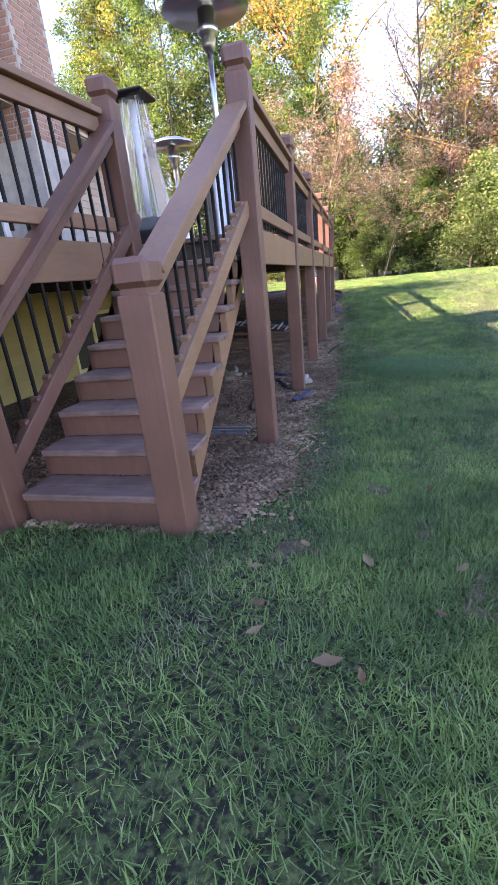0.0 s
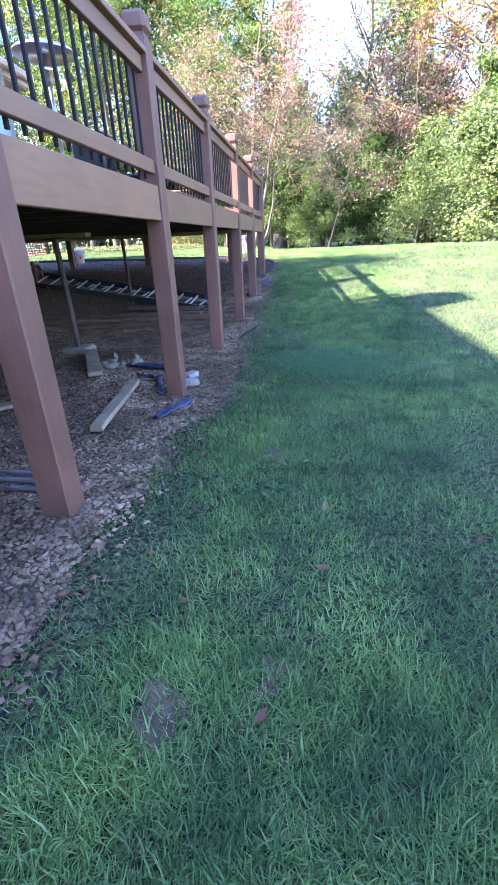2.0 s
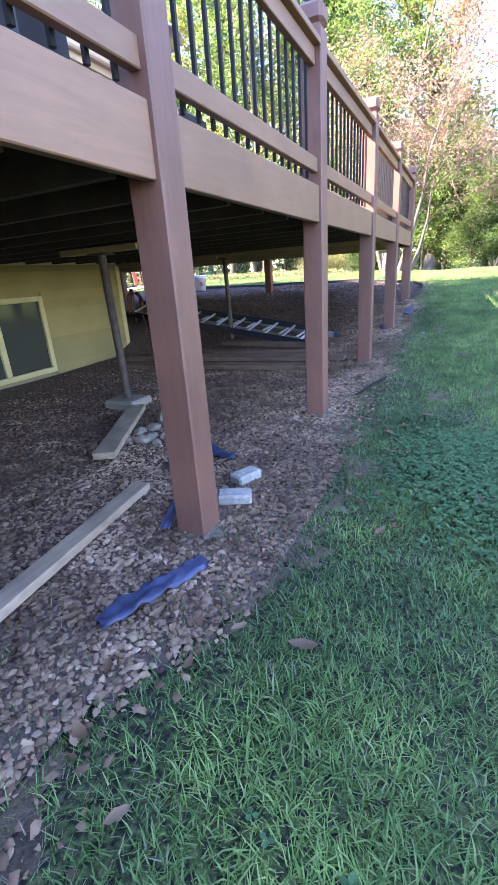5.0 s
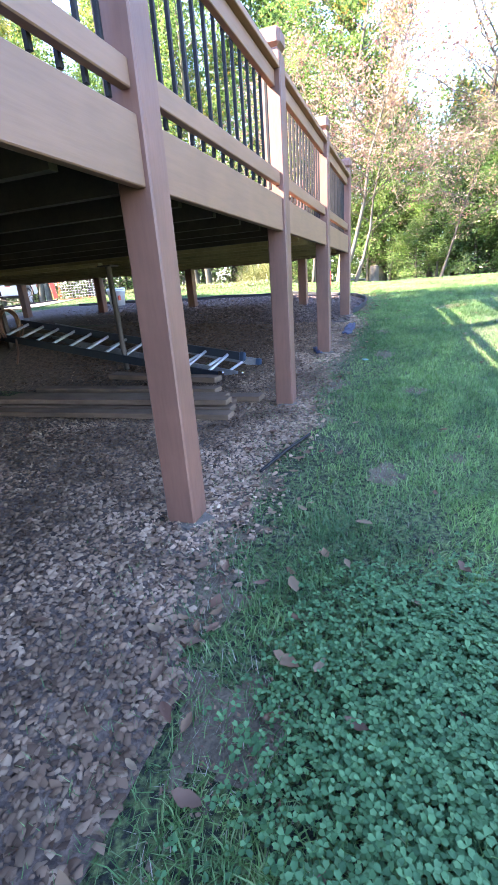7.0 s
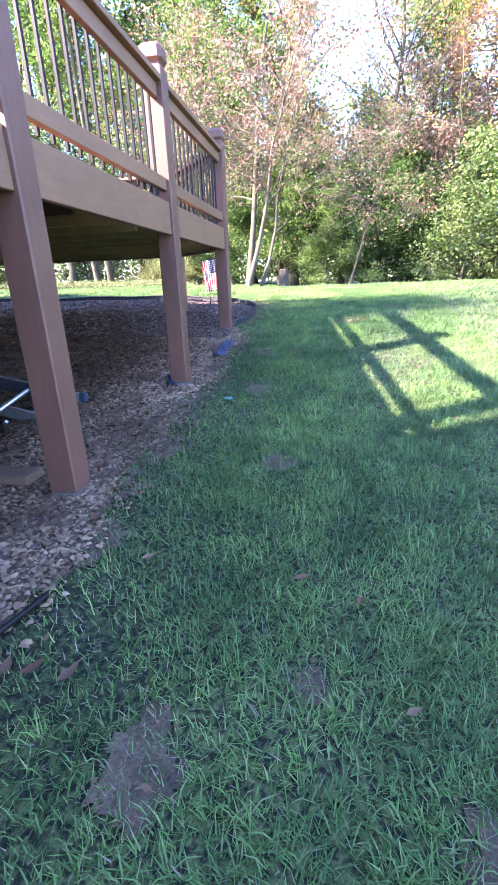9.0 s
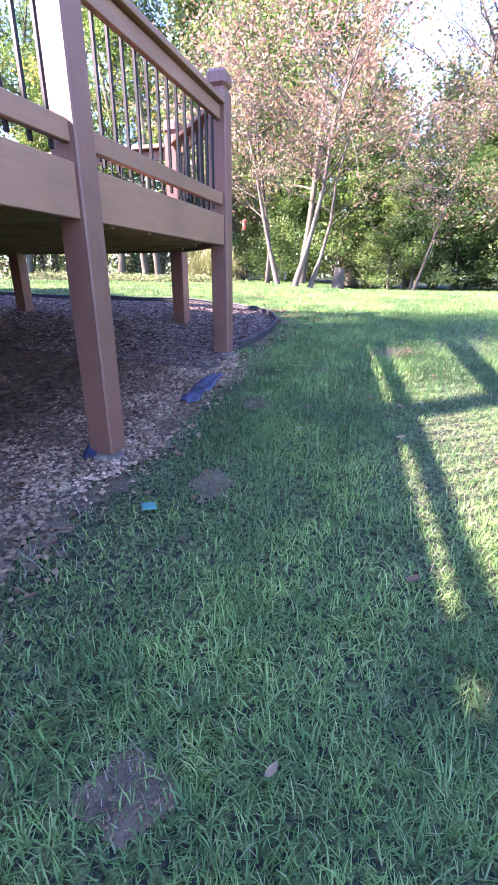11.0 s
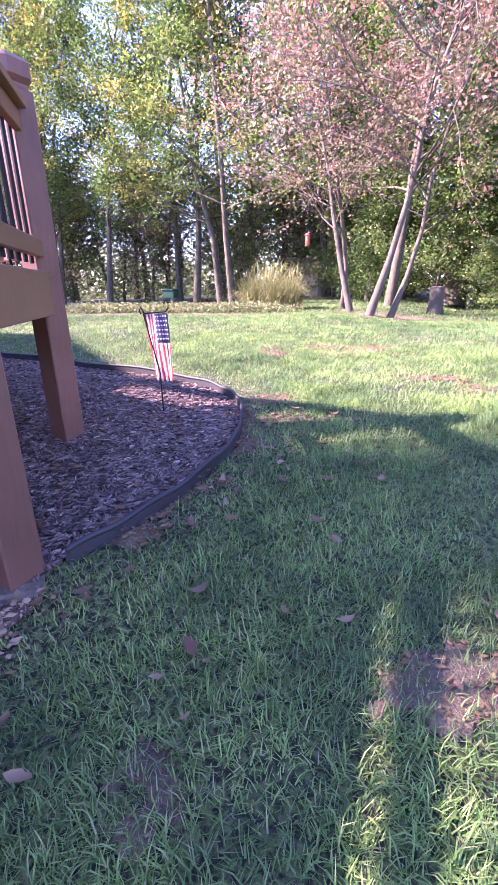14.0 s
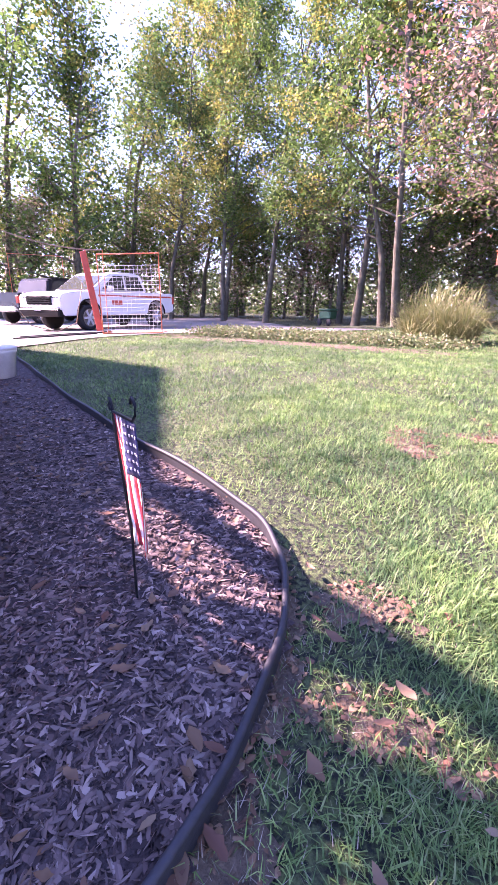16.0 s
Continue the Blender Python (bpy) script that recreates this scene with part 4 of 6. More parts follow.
for k, x, y, s in [("tall_green", -4.4, 31.5, 0.9), ("big_orange", 7.0, 30.5, 0.8), ("red_tree", 4.6, 31.5, 0.95), ("far_yellow", -4.0, 38, 1.0), ("far_green", 5.5, 38, 1.0), ("understory", -3.5, 33, 0.9), ("far_under", -0.5, 34, 1.1), ("far_under", 2.5, 33.5, 1.0), ("far_under", -6.2, 36, 0.9),
                   ("far_green", 7.5, 43, 1.0), ("far_green", 11, 39, 0.9), ("far_green", 15, 37, 1.0), ("far_green", -8.5, 37, 1.0), ("far_yellow", -17, 42, 1.0), ("far_green", -24, 40, 1.0), ("far_yellow", -31, 39, 1.1), ("far_green", -38, 36, 1.1), ("far_under", -15, 37, 0.8),
                   ("far_under", -18.5, 36, 0.75), ("far_under", -22.5, 36, 0.8), ("far_under", -26.5, 35, 0.8), ("far_under", -30, 33, 0.8), ("far_under", -34, 30, 0.9), ("far_under", -10.5, 37, 0.7)]:
    wood(k, x, y, s)
# woods beyond the driveway
for k, x, y, s in [("tall_green", -9.9, 30.0, 0.95), ("tall_yellow", -10.8, 30.4, 1.0), ("tall_green", -12.6, 31.0, 1.05), ("tall_green", -15.2, 33.0, 1.0), ("tall_green", -17.5, 30, 0.95), ("tall_yellow", -20.5, 29.5, 1.05),
                   ("tall_green", -22.5, 31, 1.0), ("tall_yellow", -25.5, 29.0, 1.1), ("tall_yellow", -28, 33, 1.1), ("far_green", -31, 29, 1.1), ("far_yellow", -34, 26, 1.1), ("far_green", -37, 31, 1.1), ("far_yellow", -40, 24, 1.1)]:
    wood(k, x, y, s)
for k, x, y, s in [("sparse", -14, 38, 1.0), ("sparse", -18.5, 37, 0.9), ("red_tree", -19.5, 35.5, 0.7), ("far_under", -17, 40, 1.0), ("far_under", -21, 39, 1.1), ("far_under", -25, 37, 1.1), ("far_under", -12, 41, 1.1),
                   ("far_under", -28.5, 36.5, 1.1), ("far_under", -32, 34, 1.2), ("far_under", -36, 33, 1.2), ("far_under", -9, 40, 1.1), ("far_under", -40, 29, 1.2), ("far_green", -8.0, 45, 1.0), ("far_yellow", -14, 47, 1.0),
                   ("far_green", -21, 46, 1.1), ("far_green", -28, 43, 1.1), ("far_under", -8.7, 38, 0.6), ("far_under", -16.2, 42, 0.9), ("far_under", -12.8, 36, 0.5), ("far_under", -45, 25, 1.2), ("far_green", -46, 30, 1.1),
                   ("far_yellow", -11.5, 38, 1.0), ("far_yellow", -29, 20, 1.05), ("far_green", -33, 21.5, 1.15), ("far_green", -28.5, 24.5, 1.0), ("far_green", -31.5, 16.5, 1.1), ("far_yellow", -37, 18.5, 1.2), ("far_under", -30.5, 22, 1.0), ("far_under", -31, 18, 1.0), ("understory", -7.0, 34.5, 0.6)]:
    wood(k, x, y, s)

# unseen slender tree added behind the house so its top shades the deck's corner
tree_kind("slender", 41, 23.6, 0.3, [L_GREEN], M_BARK, per=34, sigma=0.36, size=0.15, first=0.15, limbs=46, spread=0.04, levels=1, bend=0.005)
plant("slender", -24.4, 0.62, 0, 1.0, "unseen tall slender green tree added behind the house for its shade", "tree")

# the depth of the wood, a ring of foliage behind the nearer trees
g = np.random.default_rng(77)
n = 52000
a = radians(-62) + radians(178) * g.random(n)
r = 52 + 16 * g.random(n)
x, y = r * np.sin(-a) - 6, r * np.cos(a)
top = 5.5 + 5.5 * np.clip((a - 0.75) / 0.3, 0, 1) + 1.6 * np.sin(a * 9) + 1.2 * np.sin(a * 23 + 1)
z = land(x, y) + top * g.random(n) ** 1.25
V, Qd = leaf_cloud(g, np.stack([x, y, z], 1), 1, 0.4, 0.27)
tagged(fast_ob("far_wood", V, Qd, L_BUSH), "dark green depth of the far wood", "woods", kind="stuff")

# ---------- things on the deck ----------


def mushroom_heater(x, y, s=1.0):
    e = thing("patio_heater", (x, y, DECK_Z), "silver mushroom patio heater standing on the deck", "heater", "patio heaters")
    e.scale = (s, s, s)
    part("base", lathe([(0.23, 0.0), (0.23, 0.03), (0.21, 0.05), (0.21, 0.75), (0.19, 0.8), (0.05, 0.82)], 24), M_STEEL, e)
    part("pole", lathe([(0.03, 0.8), (0.03, 1.75)], 12), M_STEEL, e)
    part("burner", lathe([(0.035, 1.74), (0.07, 1.80), (0.075, 1.88), (0.10, 1.90), (0.11, 1.95), (0.085, 1.97), (0.085, 2.12), (0.04, 2.14)], 20), M_STEEL, e)
    part("reflector", lathe([(0.43, 2.10), (0.44, 2.112), (0.40, 2.15), (0.25, 2.205), (0.08, 2.225), (0.01, 2.23)], 32), M_STEEL, e)
    return e


mushroom_heater(-0.93, 5.02, 0.66)
mushroom_heater(-3.25, 10.4)
ph = thing("pyramid_heater", (-2.5, 7.2, DECK_Z), "black pyramid patio heater under a clear plastic cover", "heater", "patio heaters")
ph.scale = (0.84, 0.84, 0.84)
part("base", boxes((-0.23, -0.23, 0, 0.23, 0.23, 0.62), bevel=0.02), M_BLACK, ph)
part("glass_tube", lathe([(0.05, 0.62), (0.05, 2.1)], 16), M_LAMP, ph)
for sx, sy in ((1, 1), (1, -1), (-1, 1), (-1, -1)):
    part("frame_bar", beam((0.22 * sx, 0.22 * sy, 0.6), (0.10 * sx, 0.10 * sy, 2.12), 0.02, 0.02, 0.002, (1, 0, 0)), M_STEEL, ph)
part("hood", boxes((-0.26, -0.26, 2.12, 0.26, 0.26, 2.17), bevel=0.02), M_BLACK, ph)
bm = bmesh.new()
ring = [[bm.verts.new((r * sx + 0.012 * math.sin(7 * z + sx), r * sy, z)) for sx, sy in ((1, 1), (-1, 1), (-1, -1), (1, -1))] for r, z in ((0.27, 0.45), (0.24, 0.9), (0.20, 1.4), (0.17, 1.8), (0.14, 2.11))]
for p, q in zip(ring, ring[1:]):
    for i in range(4):
        bm.faces.new((p[i], p[(i + 1) % 4], q[(i + 1) % 4], q[i]))
part("clear_cover", bm, M_CLEAR, ph)
grill = thing("grill", (-3.3, 4.4, DECK_Z), "large grill under a black fabric cover on the deck", "grill")
part("cover", lathe([(0.62, 0.05), (0.64, 0.5), (0.60, 0.85), (0.55, 1.0), (0.35, 1.12), (0.05, 1.16)], 12), M_BLACK, grill)
part("wheel", lathe([(0.09, 0.0), (0.09, 0.05)], 12, (0.5, 0, 0)), M_RUBBER, grill)
part("lid_ridge", beam((-0.45, 0, 1.13), (0.45, 0, 1.13), 0.1, 0.06, 0.02), M_BLACK, grill)
cool = thing("storage_bin", (-2.9, 3.3, DECK_Z), "blue plastic storage bin on the deck", "storage bin")
part("bin", boxes((-0.35, -0.25, 0, 0.35, 0.25, 0.34), bevel=0.03), M_BLUE, cool)
part("lid", boxes((-0.37, -0.27, 0.342, 0.37, 0.27, 0.39), bevel=0.015), M_BLUE, cool)
chair = thing("deck_chair", (-1.9, 9.4, DECK_Z), "dark metal deck chair beside the railing", "chair")
part("seat", boxes((-0.25, -0.25, 0.40, 0.25, 0.25, 0.45), bevel=0.02), M_BLACK, chair)
part("backrest", boxes((-0.27, -0.25, 0.45, -0.23, 0.25, 0.95), bevel=0.015), M_BLACK, chair)
for sx in (-0.22, 0.22):
    for sy in (-0.22, 0.22):
        part("leg", boxes((sx - 0.015, sy - 0.015, 0, sx + 0.015, sy + 0.015, 0.40), bevel=0.003), M_BLACK, chair)

planter = thing("planter", (-0.98, 6.30, DECK_Z), "small grey planter box on the deck", "planter")
part("pot", boxes((-0.11, -0.11, 0, 0.11, 0.11, 0.26), bevel=0.015), M_CARDARK, planter)
part("rim", boxes((-0.125, -0.125, 0.262, 0.125, 0.125, 0.29), bevel=0.01), M_CARDARK, planter)

# ---------- under the deck ----------


def board(name, a, b, w, h, material, label, category, group="", lift=0.0):
    za, zb = gz(*a), gz(*b)
    ob = part(name, beam((a[0], a[1], za + h / 2 + 0.012 + lift), (b[0], b[1], zb + h / 2 + 0.012 + lift), w, h, 0.004), material, None)
    return tagged(ob, label, category, group)


board("loose_board", (-0.95, 5.52), (-1.10, 6.66), 0.09, 0.04, M_OLDWOOD, "weathered grey-brown board lying on the gravel", "board", "loose boards", 0.02)
board("loose_plank", (-1.60, 6.92), (-2.12, 7.92), 0.14, 0.045, M_OLDWOOD, "short pale plank lying against the column footing", "board", "loose boards", 0.03)
board("loose_board", (-2.30, 5.60), (-1.85, 6.15), 0.12, 0.03, M_OLDWOOD, "weathered grey-brown board lying on the gravel", "board", "loose boards", 0.02)
board("loose_board", (-2.75, 5.05), (-1.95, 5.35), 0.14, 0.04, M_OLDWOOD, "weathered grey-brown board lying on the gravel", "board", "loose boards", 0.02)
for k, (dy, l0) in enumerate(((0.0, -2.35), (0.09, -2.55), (0.17, -2.3))):
    board("metal_channel", (-0.86, 4.70 + dy), (l0, 4.72 + dy * 1.2), 0.028, 0.022, M_DULLALU, "pale aluminium channel lying on the gravel", "metal channel", "metal channels", 0.012)
# lumber pile: long boards in uneven layers
for x0, y0, x1, y1, w, up in [(-0.94, 9.70, -3.90, 9.66, 0.14, 0.0), (-0.99, 9.87, -3.75, 9.86, 0.14, 0.0), (-1.04, 10.04, -3.6, 10.06, 0.14, 0.0), (-1.03, 9.90, -3.85, 9.90, 0.14, 0.055), (-1.10, 10.04, -3.5, 10.05, 0.13, 0.05),
                              (-0.83, 10.15, -3.2, 10.28, 0.14, 0.01), (-1.25, 10.2, -3.4, 10.33, 0.14, 0.065)]:
    board("timber", (x0, y0), (x1, y1), w, 0.045, M_PILEWOOD, "dusty brown timber in a lumber pile under the deck", "timber", "lumber pile", up)
board("timber", (-2.66, 10.62), (-1.35, 10.45), 0.14, 0.05, M_PILEWOOD, "dusty brown timber leaning by the lumber pile", "timber", "lumber pile", 0.10)


def ladder(a, b, depth, rise, material, rungs, label):
    e = thing("ladder", (0, 0, 0), label, "ladder", "ladders under the deck")
    a, b = Vector(a), Vector(b)
    off = Vector((0.10, depth, rise))
    part("side_rail", beam(a, b, 0.03, 0.085, 0.004), material, e)
    part("side_rail", beam(a + off, b + off, 0.03, 0.085, 0.004), material, e)
    for i in range(rungs):
        p = a.lerp(b, (i + 0.5) / rungs)
        tube("rung", [tuple(p), tuple(p + off)], 0.017, M_ALU, e, 8)
    for q in (a, a + off):
        part("end_cap", beam(q, q + (a - b).normalized() * 0.07, 0.045, 0.1, 0.012), M_CHROME if q is a else M_BLUE, e)
    return e


ladder((-1.48, 10.74, 0.05), (-4.8, 11.15, 0.50), 0.40, 0.13, M_NAVY, 12, "navy fibreglass extension ladder lying under the deck")
ladder((-1.40, 11.10, -0.02), (-4.5, 11.50, 0.46), 0.34, 0.08, M_DULLALU, 11, "dull aluminium ladder lying behind the navy one")


def lump(seed, r, flat=0.7):
    g = np.random.default_rng(seed)
    bm = bmesh.new()
    bmesh.ops.create_icosphere(bm, subdivisions=1, radius=r)
    ph2 = g.random(3) * 6
    for v in bm.verts:
        k = 1 + 0.18 * math.sin(v.co.x / r * 2.3 + ph2[0]) + 0.15 * math.sin(v.co.y / r * 3.1 + ph2[1]) + 0.1 * math.sin(v.co.z / r * 2.7 + ph2[2])
        k *= 0.8 + 0.4 * g.random()
        v.co = Vector((v.co.x * k, v.co.y * k * 0.8, v.co.z * k * flat))
    return bm


hose = thing("garden_hose", (0, 0, 0), "dull orange garden hose coiled on the bank by the house corner", "hose")
tube("coil", [(-4.66 + 0.05 * math.sin(f * 3.1) + 0.012 * f, 11.25 + (0.17 + 0.02 * math.sin(f * 1.7)) * math.cos(f * 6.28), 0.62 + 0.2 * math.sin(f * 6.28)) for f in np.linspace(0, 5, 90)], 0.013, M_HOSE, hose, 6)
tube("tail", [(-4.64, 11.3, 0.46), (-4.4, 11.1, 0.46), (-4.2, 10.9, 0.32), (-4.1, 10.75, 0.2)], 0.013, M_HOSE, hose, 6)
part("stake", boxes((-4.70, 11.22, 0.25, -4.66, 11.28, 0.88), bevel=0.004), M_RUST, hose)
g = np.random.default_rng(5)
for i in range(20):
    x, y = -1.62 + g.normal(0, 0.15), 7.52 + g.normal(0, 0.16)
    r = 0.03 + 0.04 * g.random()
    ob = part("rock", lump(i, r), M_STONE, None)
    ob.location = (x, y, gz(x, y) + r * 0.45)
    ob.rotation_euler = (0, 0, g.random() * 6)
    tagged(ob, "rough grey rock on the gravel beside the column", "rock", "rocks beside the column")
for x, y, rz in ((-0.60, 6.74, 25), (-0.65, 6.98, 70)):
    ob = part("paving_block", boxes((-0.085, -0.045, 0, 0.085, 0.045, 0.055), bevel=0.01), M_BLOCK, None)
    ob.location, ob.rotation_euler = (x, y, gz(x, y) + 0.012), (0.04, 0.03, radians(rz))
    tagged(ob, "pale grey concrete block lying beside the post", "concrete block", "concrete blocks")


def fabric(pts, w, label):
    """A crumpled strip of black-blue fabric along pts."""
    gg = np.random.default_rng(int(abs(pts[0][1]) * 100))
    V, Q = [], []
    n, mcols = 14, 7
    P = np.array(pts)
    for i in range(n):
        f = i / (n - 1) * (len(P) - 1)
        k = min(int(f), len(P) - 2)
        c = P[k] + (P[k + 1] - P[k]) * (f - k)
        d2 = P[k + 1] - P[k]
        d2 = d2 / np.linalg.norm(d2)
        s2 = np.array([-d2[1], d2[0]])
        ww = w * (0.6 + 0.4 * math.sin(3.1 * i / n + 0.4)) * (0.8 + 0.4 * gg.random())
        for j in range(mcols):
            q = c + s2 * ww * (j / (mcols - 1) - 0.5)
            V.append((q[0], q[1], gz(*q) + 0.02 + 0.03 * gg.random()))
    for i in range(n - 1):
        for j in range(mcols - 1):
            Q.append((i * mcols + j, i * mcols + j + 1, (i + 1) * mcols + j + 1, (i + 1) * mcols + j))
    ob = mesh_ob("landscape_fabric", V, Q, M_TARP, None, "", True)
    so = ob.modifiers.new("solid", "SOLIDIFY")
    so.thickness = 0.004
    return tagged(ob, label, "fabric", "landscape fabric scraps")


fabric([(-1.47, 7.44), (-1.12, 7.32), (-0.83, 7.2)], 0.13, "crumpled black landscape fabric on the gravel")
fabric([(-0.62, 5.80), (-0.47, 6.22)], 0.10, "scrap of blue-black landscape fabric beside the post")
fabric([(-0.75, 6.35), (-0.95, 6.9), (-1.2, 7.0)], 0.05, "thin black fabric strip on the gravel")
fabric([(-0.42, 12.55), (-0.40, 13.1)], 0.13, "scrap of blue-black landscape fabric beside the lawn")
fabric([(-0.62, 11.75), (-0.72, 12.0)], 0.08, "scrap of blue-black landscape fabric beside the post")
stick = tube("black_hose", [(-0.42, 8.80, gz(-0.42, 8.8) + 0.03), (-0.34, 9.05, gz(-0.34, 9.05) + 0.045), (-0.25, 9.36, gz(-0.25, 9.36) + 0.03)], 0.010, M_BLACK)
tagged(stick, "short black pipe lying in the grass", "pipe")

# ---------- mulch bed: edging, flag, bucket ----------
edging = thing("lawn_edging", (0, 0, 0), "black plastic lawn edging curving round the mulch bed", "lawn edging")
pts = np.array(BED)
tt = np.linspace(0, len(pts) - 1, 90)
dens = np.stack([np.interp(tt, np.arange(len(pts)), pts[:, k]) for k in (0, 1)], 1)
for _ in range(4):
    dens[1:-1] = (dens[:-2] + 2 * dens[1:-1] + dens[2:]) / 4
lip = [(x, y, gz(x, y) + 0.068 + 0.006 * math.sin(i * 0.7)) for i, (x, y) in enumerate(dens)]
tube("bead", lip, 0.012, M_EDGING, edging, 8)
V, Q = [], []
for x, y, z in lip:
    V += [(x - 0.006, y - 0.006, z), (x - 0.006, y - 0.006, gz(x, y) - 0.05), (x + 0.006, y + 0.006, z), (x + 0.006, y + 0.006, gz(x, y) - 0.05)]
for i in range(len(lip) - 1):
    a = i * 4
    Q += [(a, a + 1, a + 5, a + 4), (a + 2, a + 6, a + 7, a + 3)]
mesh_ob("strip", V, Q, M_EDGING, edging)

flag = thing("garden_flag", (-1.14, 15.19, gz(-1.14, 15.19) - 0.015), "small stars and stripes garden flag on a black wire stand", "flag")
flag.rotation_euler = (0, 0, radians(-7))
tube("stand", [(0, 0, -0.05), (0.0, 0, 0.3), (-0.11, 0.0, 0.66), (-0.115, 0, 0.70), (-0.14, 0, 0.725), (-0.155, 0, 0.70), (-0.14, 0, 0.685)], 0.005, M_BLACK, flag, 6)
tube("crossbar", [(-0.115, 0, 0.685), (0.10, 0, 0.70), (0.125, 0, 0.72), (0.13, 0, 0.755), (0.105, 0, 0.77), (0.09, 0, 0.75)], 0.005, M_BLACK, flag, 6)


def cloth(name, u0, u1, v0, v1, material, off=0.0, nu=3, nv=12):
    V, Q = [], []
    for i in range(nu + 1):
        for j in range(nv + 1):
            u, v = u0 + (u1 - u0) * i / nu, v0 + (v1 - v0) * j / nv
            wave = 0.012 * math.sin(u * 9 + v * 2) * (0.3 + v) + 0.02 * v
            V.append((-0.112 + 0.225 * u * (1 - 0.12 * v) + 0.03 * v, wave - off, 0.68 - 0.44 * v + 0.012 * u))
    for i in range(nu):
        for j in range(nv):
            a = i * (nv + 1) + j
            Q.append((a, a + 1, a + nv + 2, a + nv + 1))
    ob = mesh_ob(name, V, Q, material, flag, "", True)
    so = ob.modifiers.new("solid", "SOLIDIFY")
    so.thickness = 0.0015


for k in range(13):
    cloth("stripe", k / 13, (k + 1) / 13 - 0.0005, 0.0 if k < 6 else 0.42, 1.0, M_FLAGRED if k % 2 == 0 else M_FLAGWHITE)
canton = (6 / 13, 1.0, 0.0, 0.419)
cloth("canton", *canton, M_FLAGBLUE)
for i in range(5):
    for j in range(6):
        u, v = 0.51 + 0.10 * i, 0.04 + 0.064 * j
        cloth("star", u - 0.018, u + 0.018, v - 0.010, v + 0.010, M_FLAGWHITE, 0.003, 1, 1)

bk = thing("tub", (-6.0, 15.7, gz(-6.0, 15.7) + 0.02), "white plastic tub standing in the mulch bed", "tub")
bk.scale = (0.85, 0.85, 1.0)
part("body", lathe([(0.19, 0), (0.23, 0.30), (0.245, 0.31), (0.245, 0.34)], 20), M_BUCKET, bk)
part("lid", lathe([(0.25, 0.341), (0.25, 0.37), (0.2, 0.385)], 20), M_BUCKET, bk)
part("label_patch", boxes((0.17, -0.20, 0.12, 0.20, -0.12, 0.22), bevel=0), M_RED, bk)

# ---------- drive: vehicles, nets ----------


def extrude_profile(prof, y0, y1, bevel=0.03):
    bm = bmesh.new()
    f = bm.faces.new([bm.verts.new((x, y0, z)) for x, z in prof])
    r = bmesh.ops.extrude_face_region(bm, geom=[f])
    bmesh.ops.translate(bm, verts=[v for v in r["geom"] if isinstance(v, bmesh.types.BMVert)], vec=(0, y1 - y0, 0))
    bmesh.ops.recalc_face_normals(bm, faces=bm.faces)
    if bevel:
        bmesh.ops.bevel(bm, geom=bm.edges[:], offset=bevel, segments=2, affect="EDGES")
    return bm


def arch(cx, r, zb, n=9):
    return [(cx + r * math.cos(a), zb + r * math.sin(a)) for a in np.linspace(0, math.pi, n)]


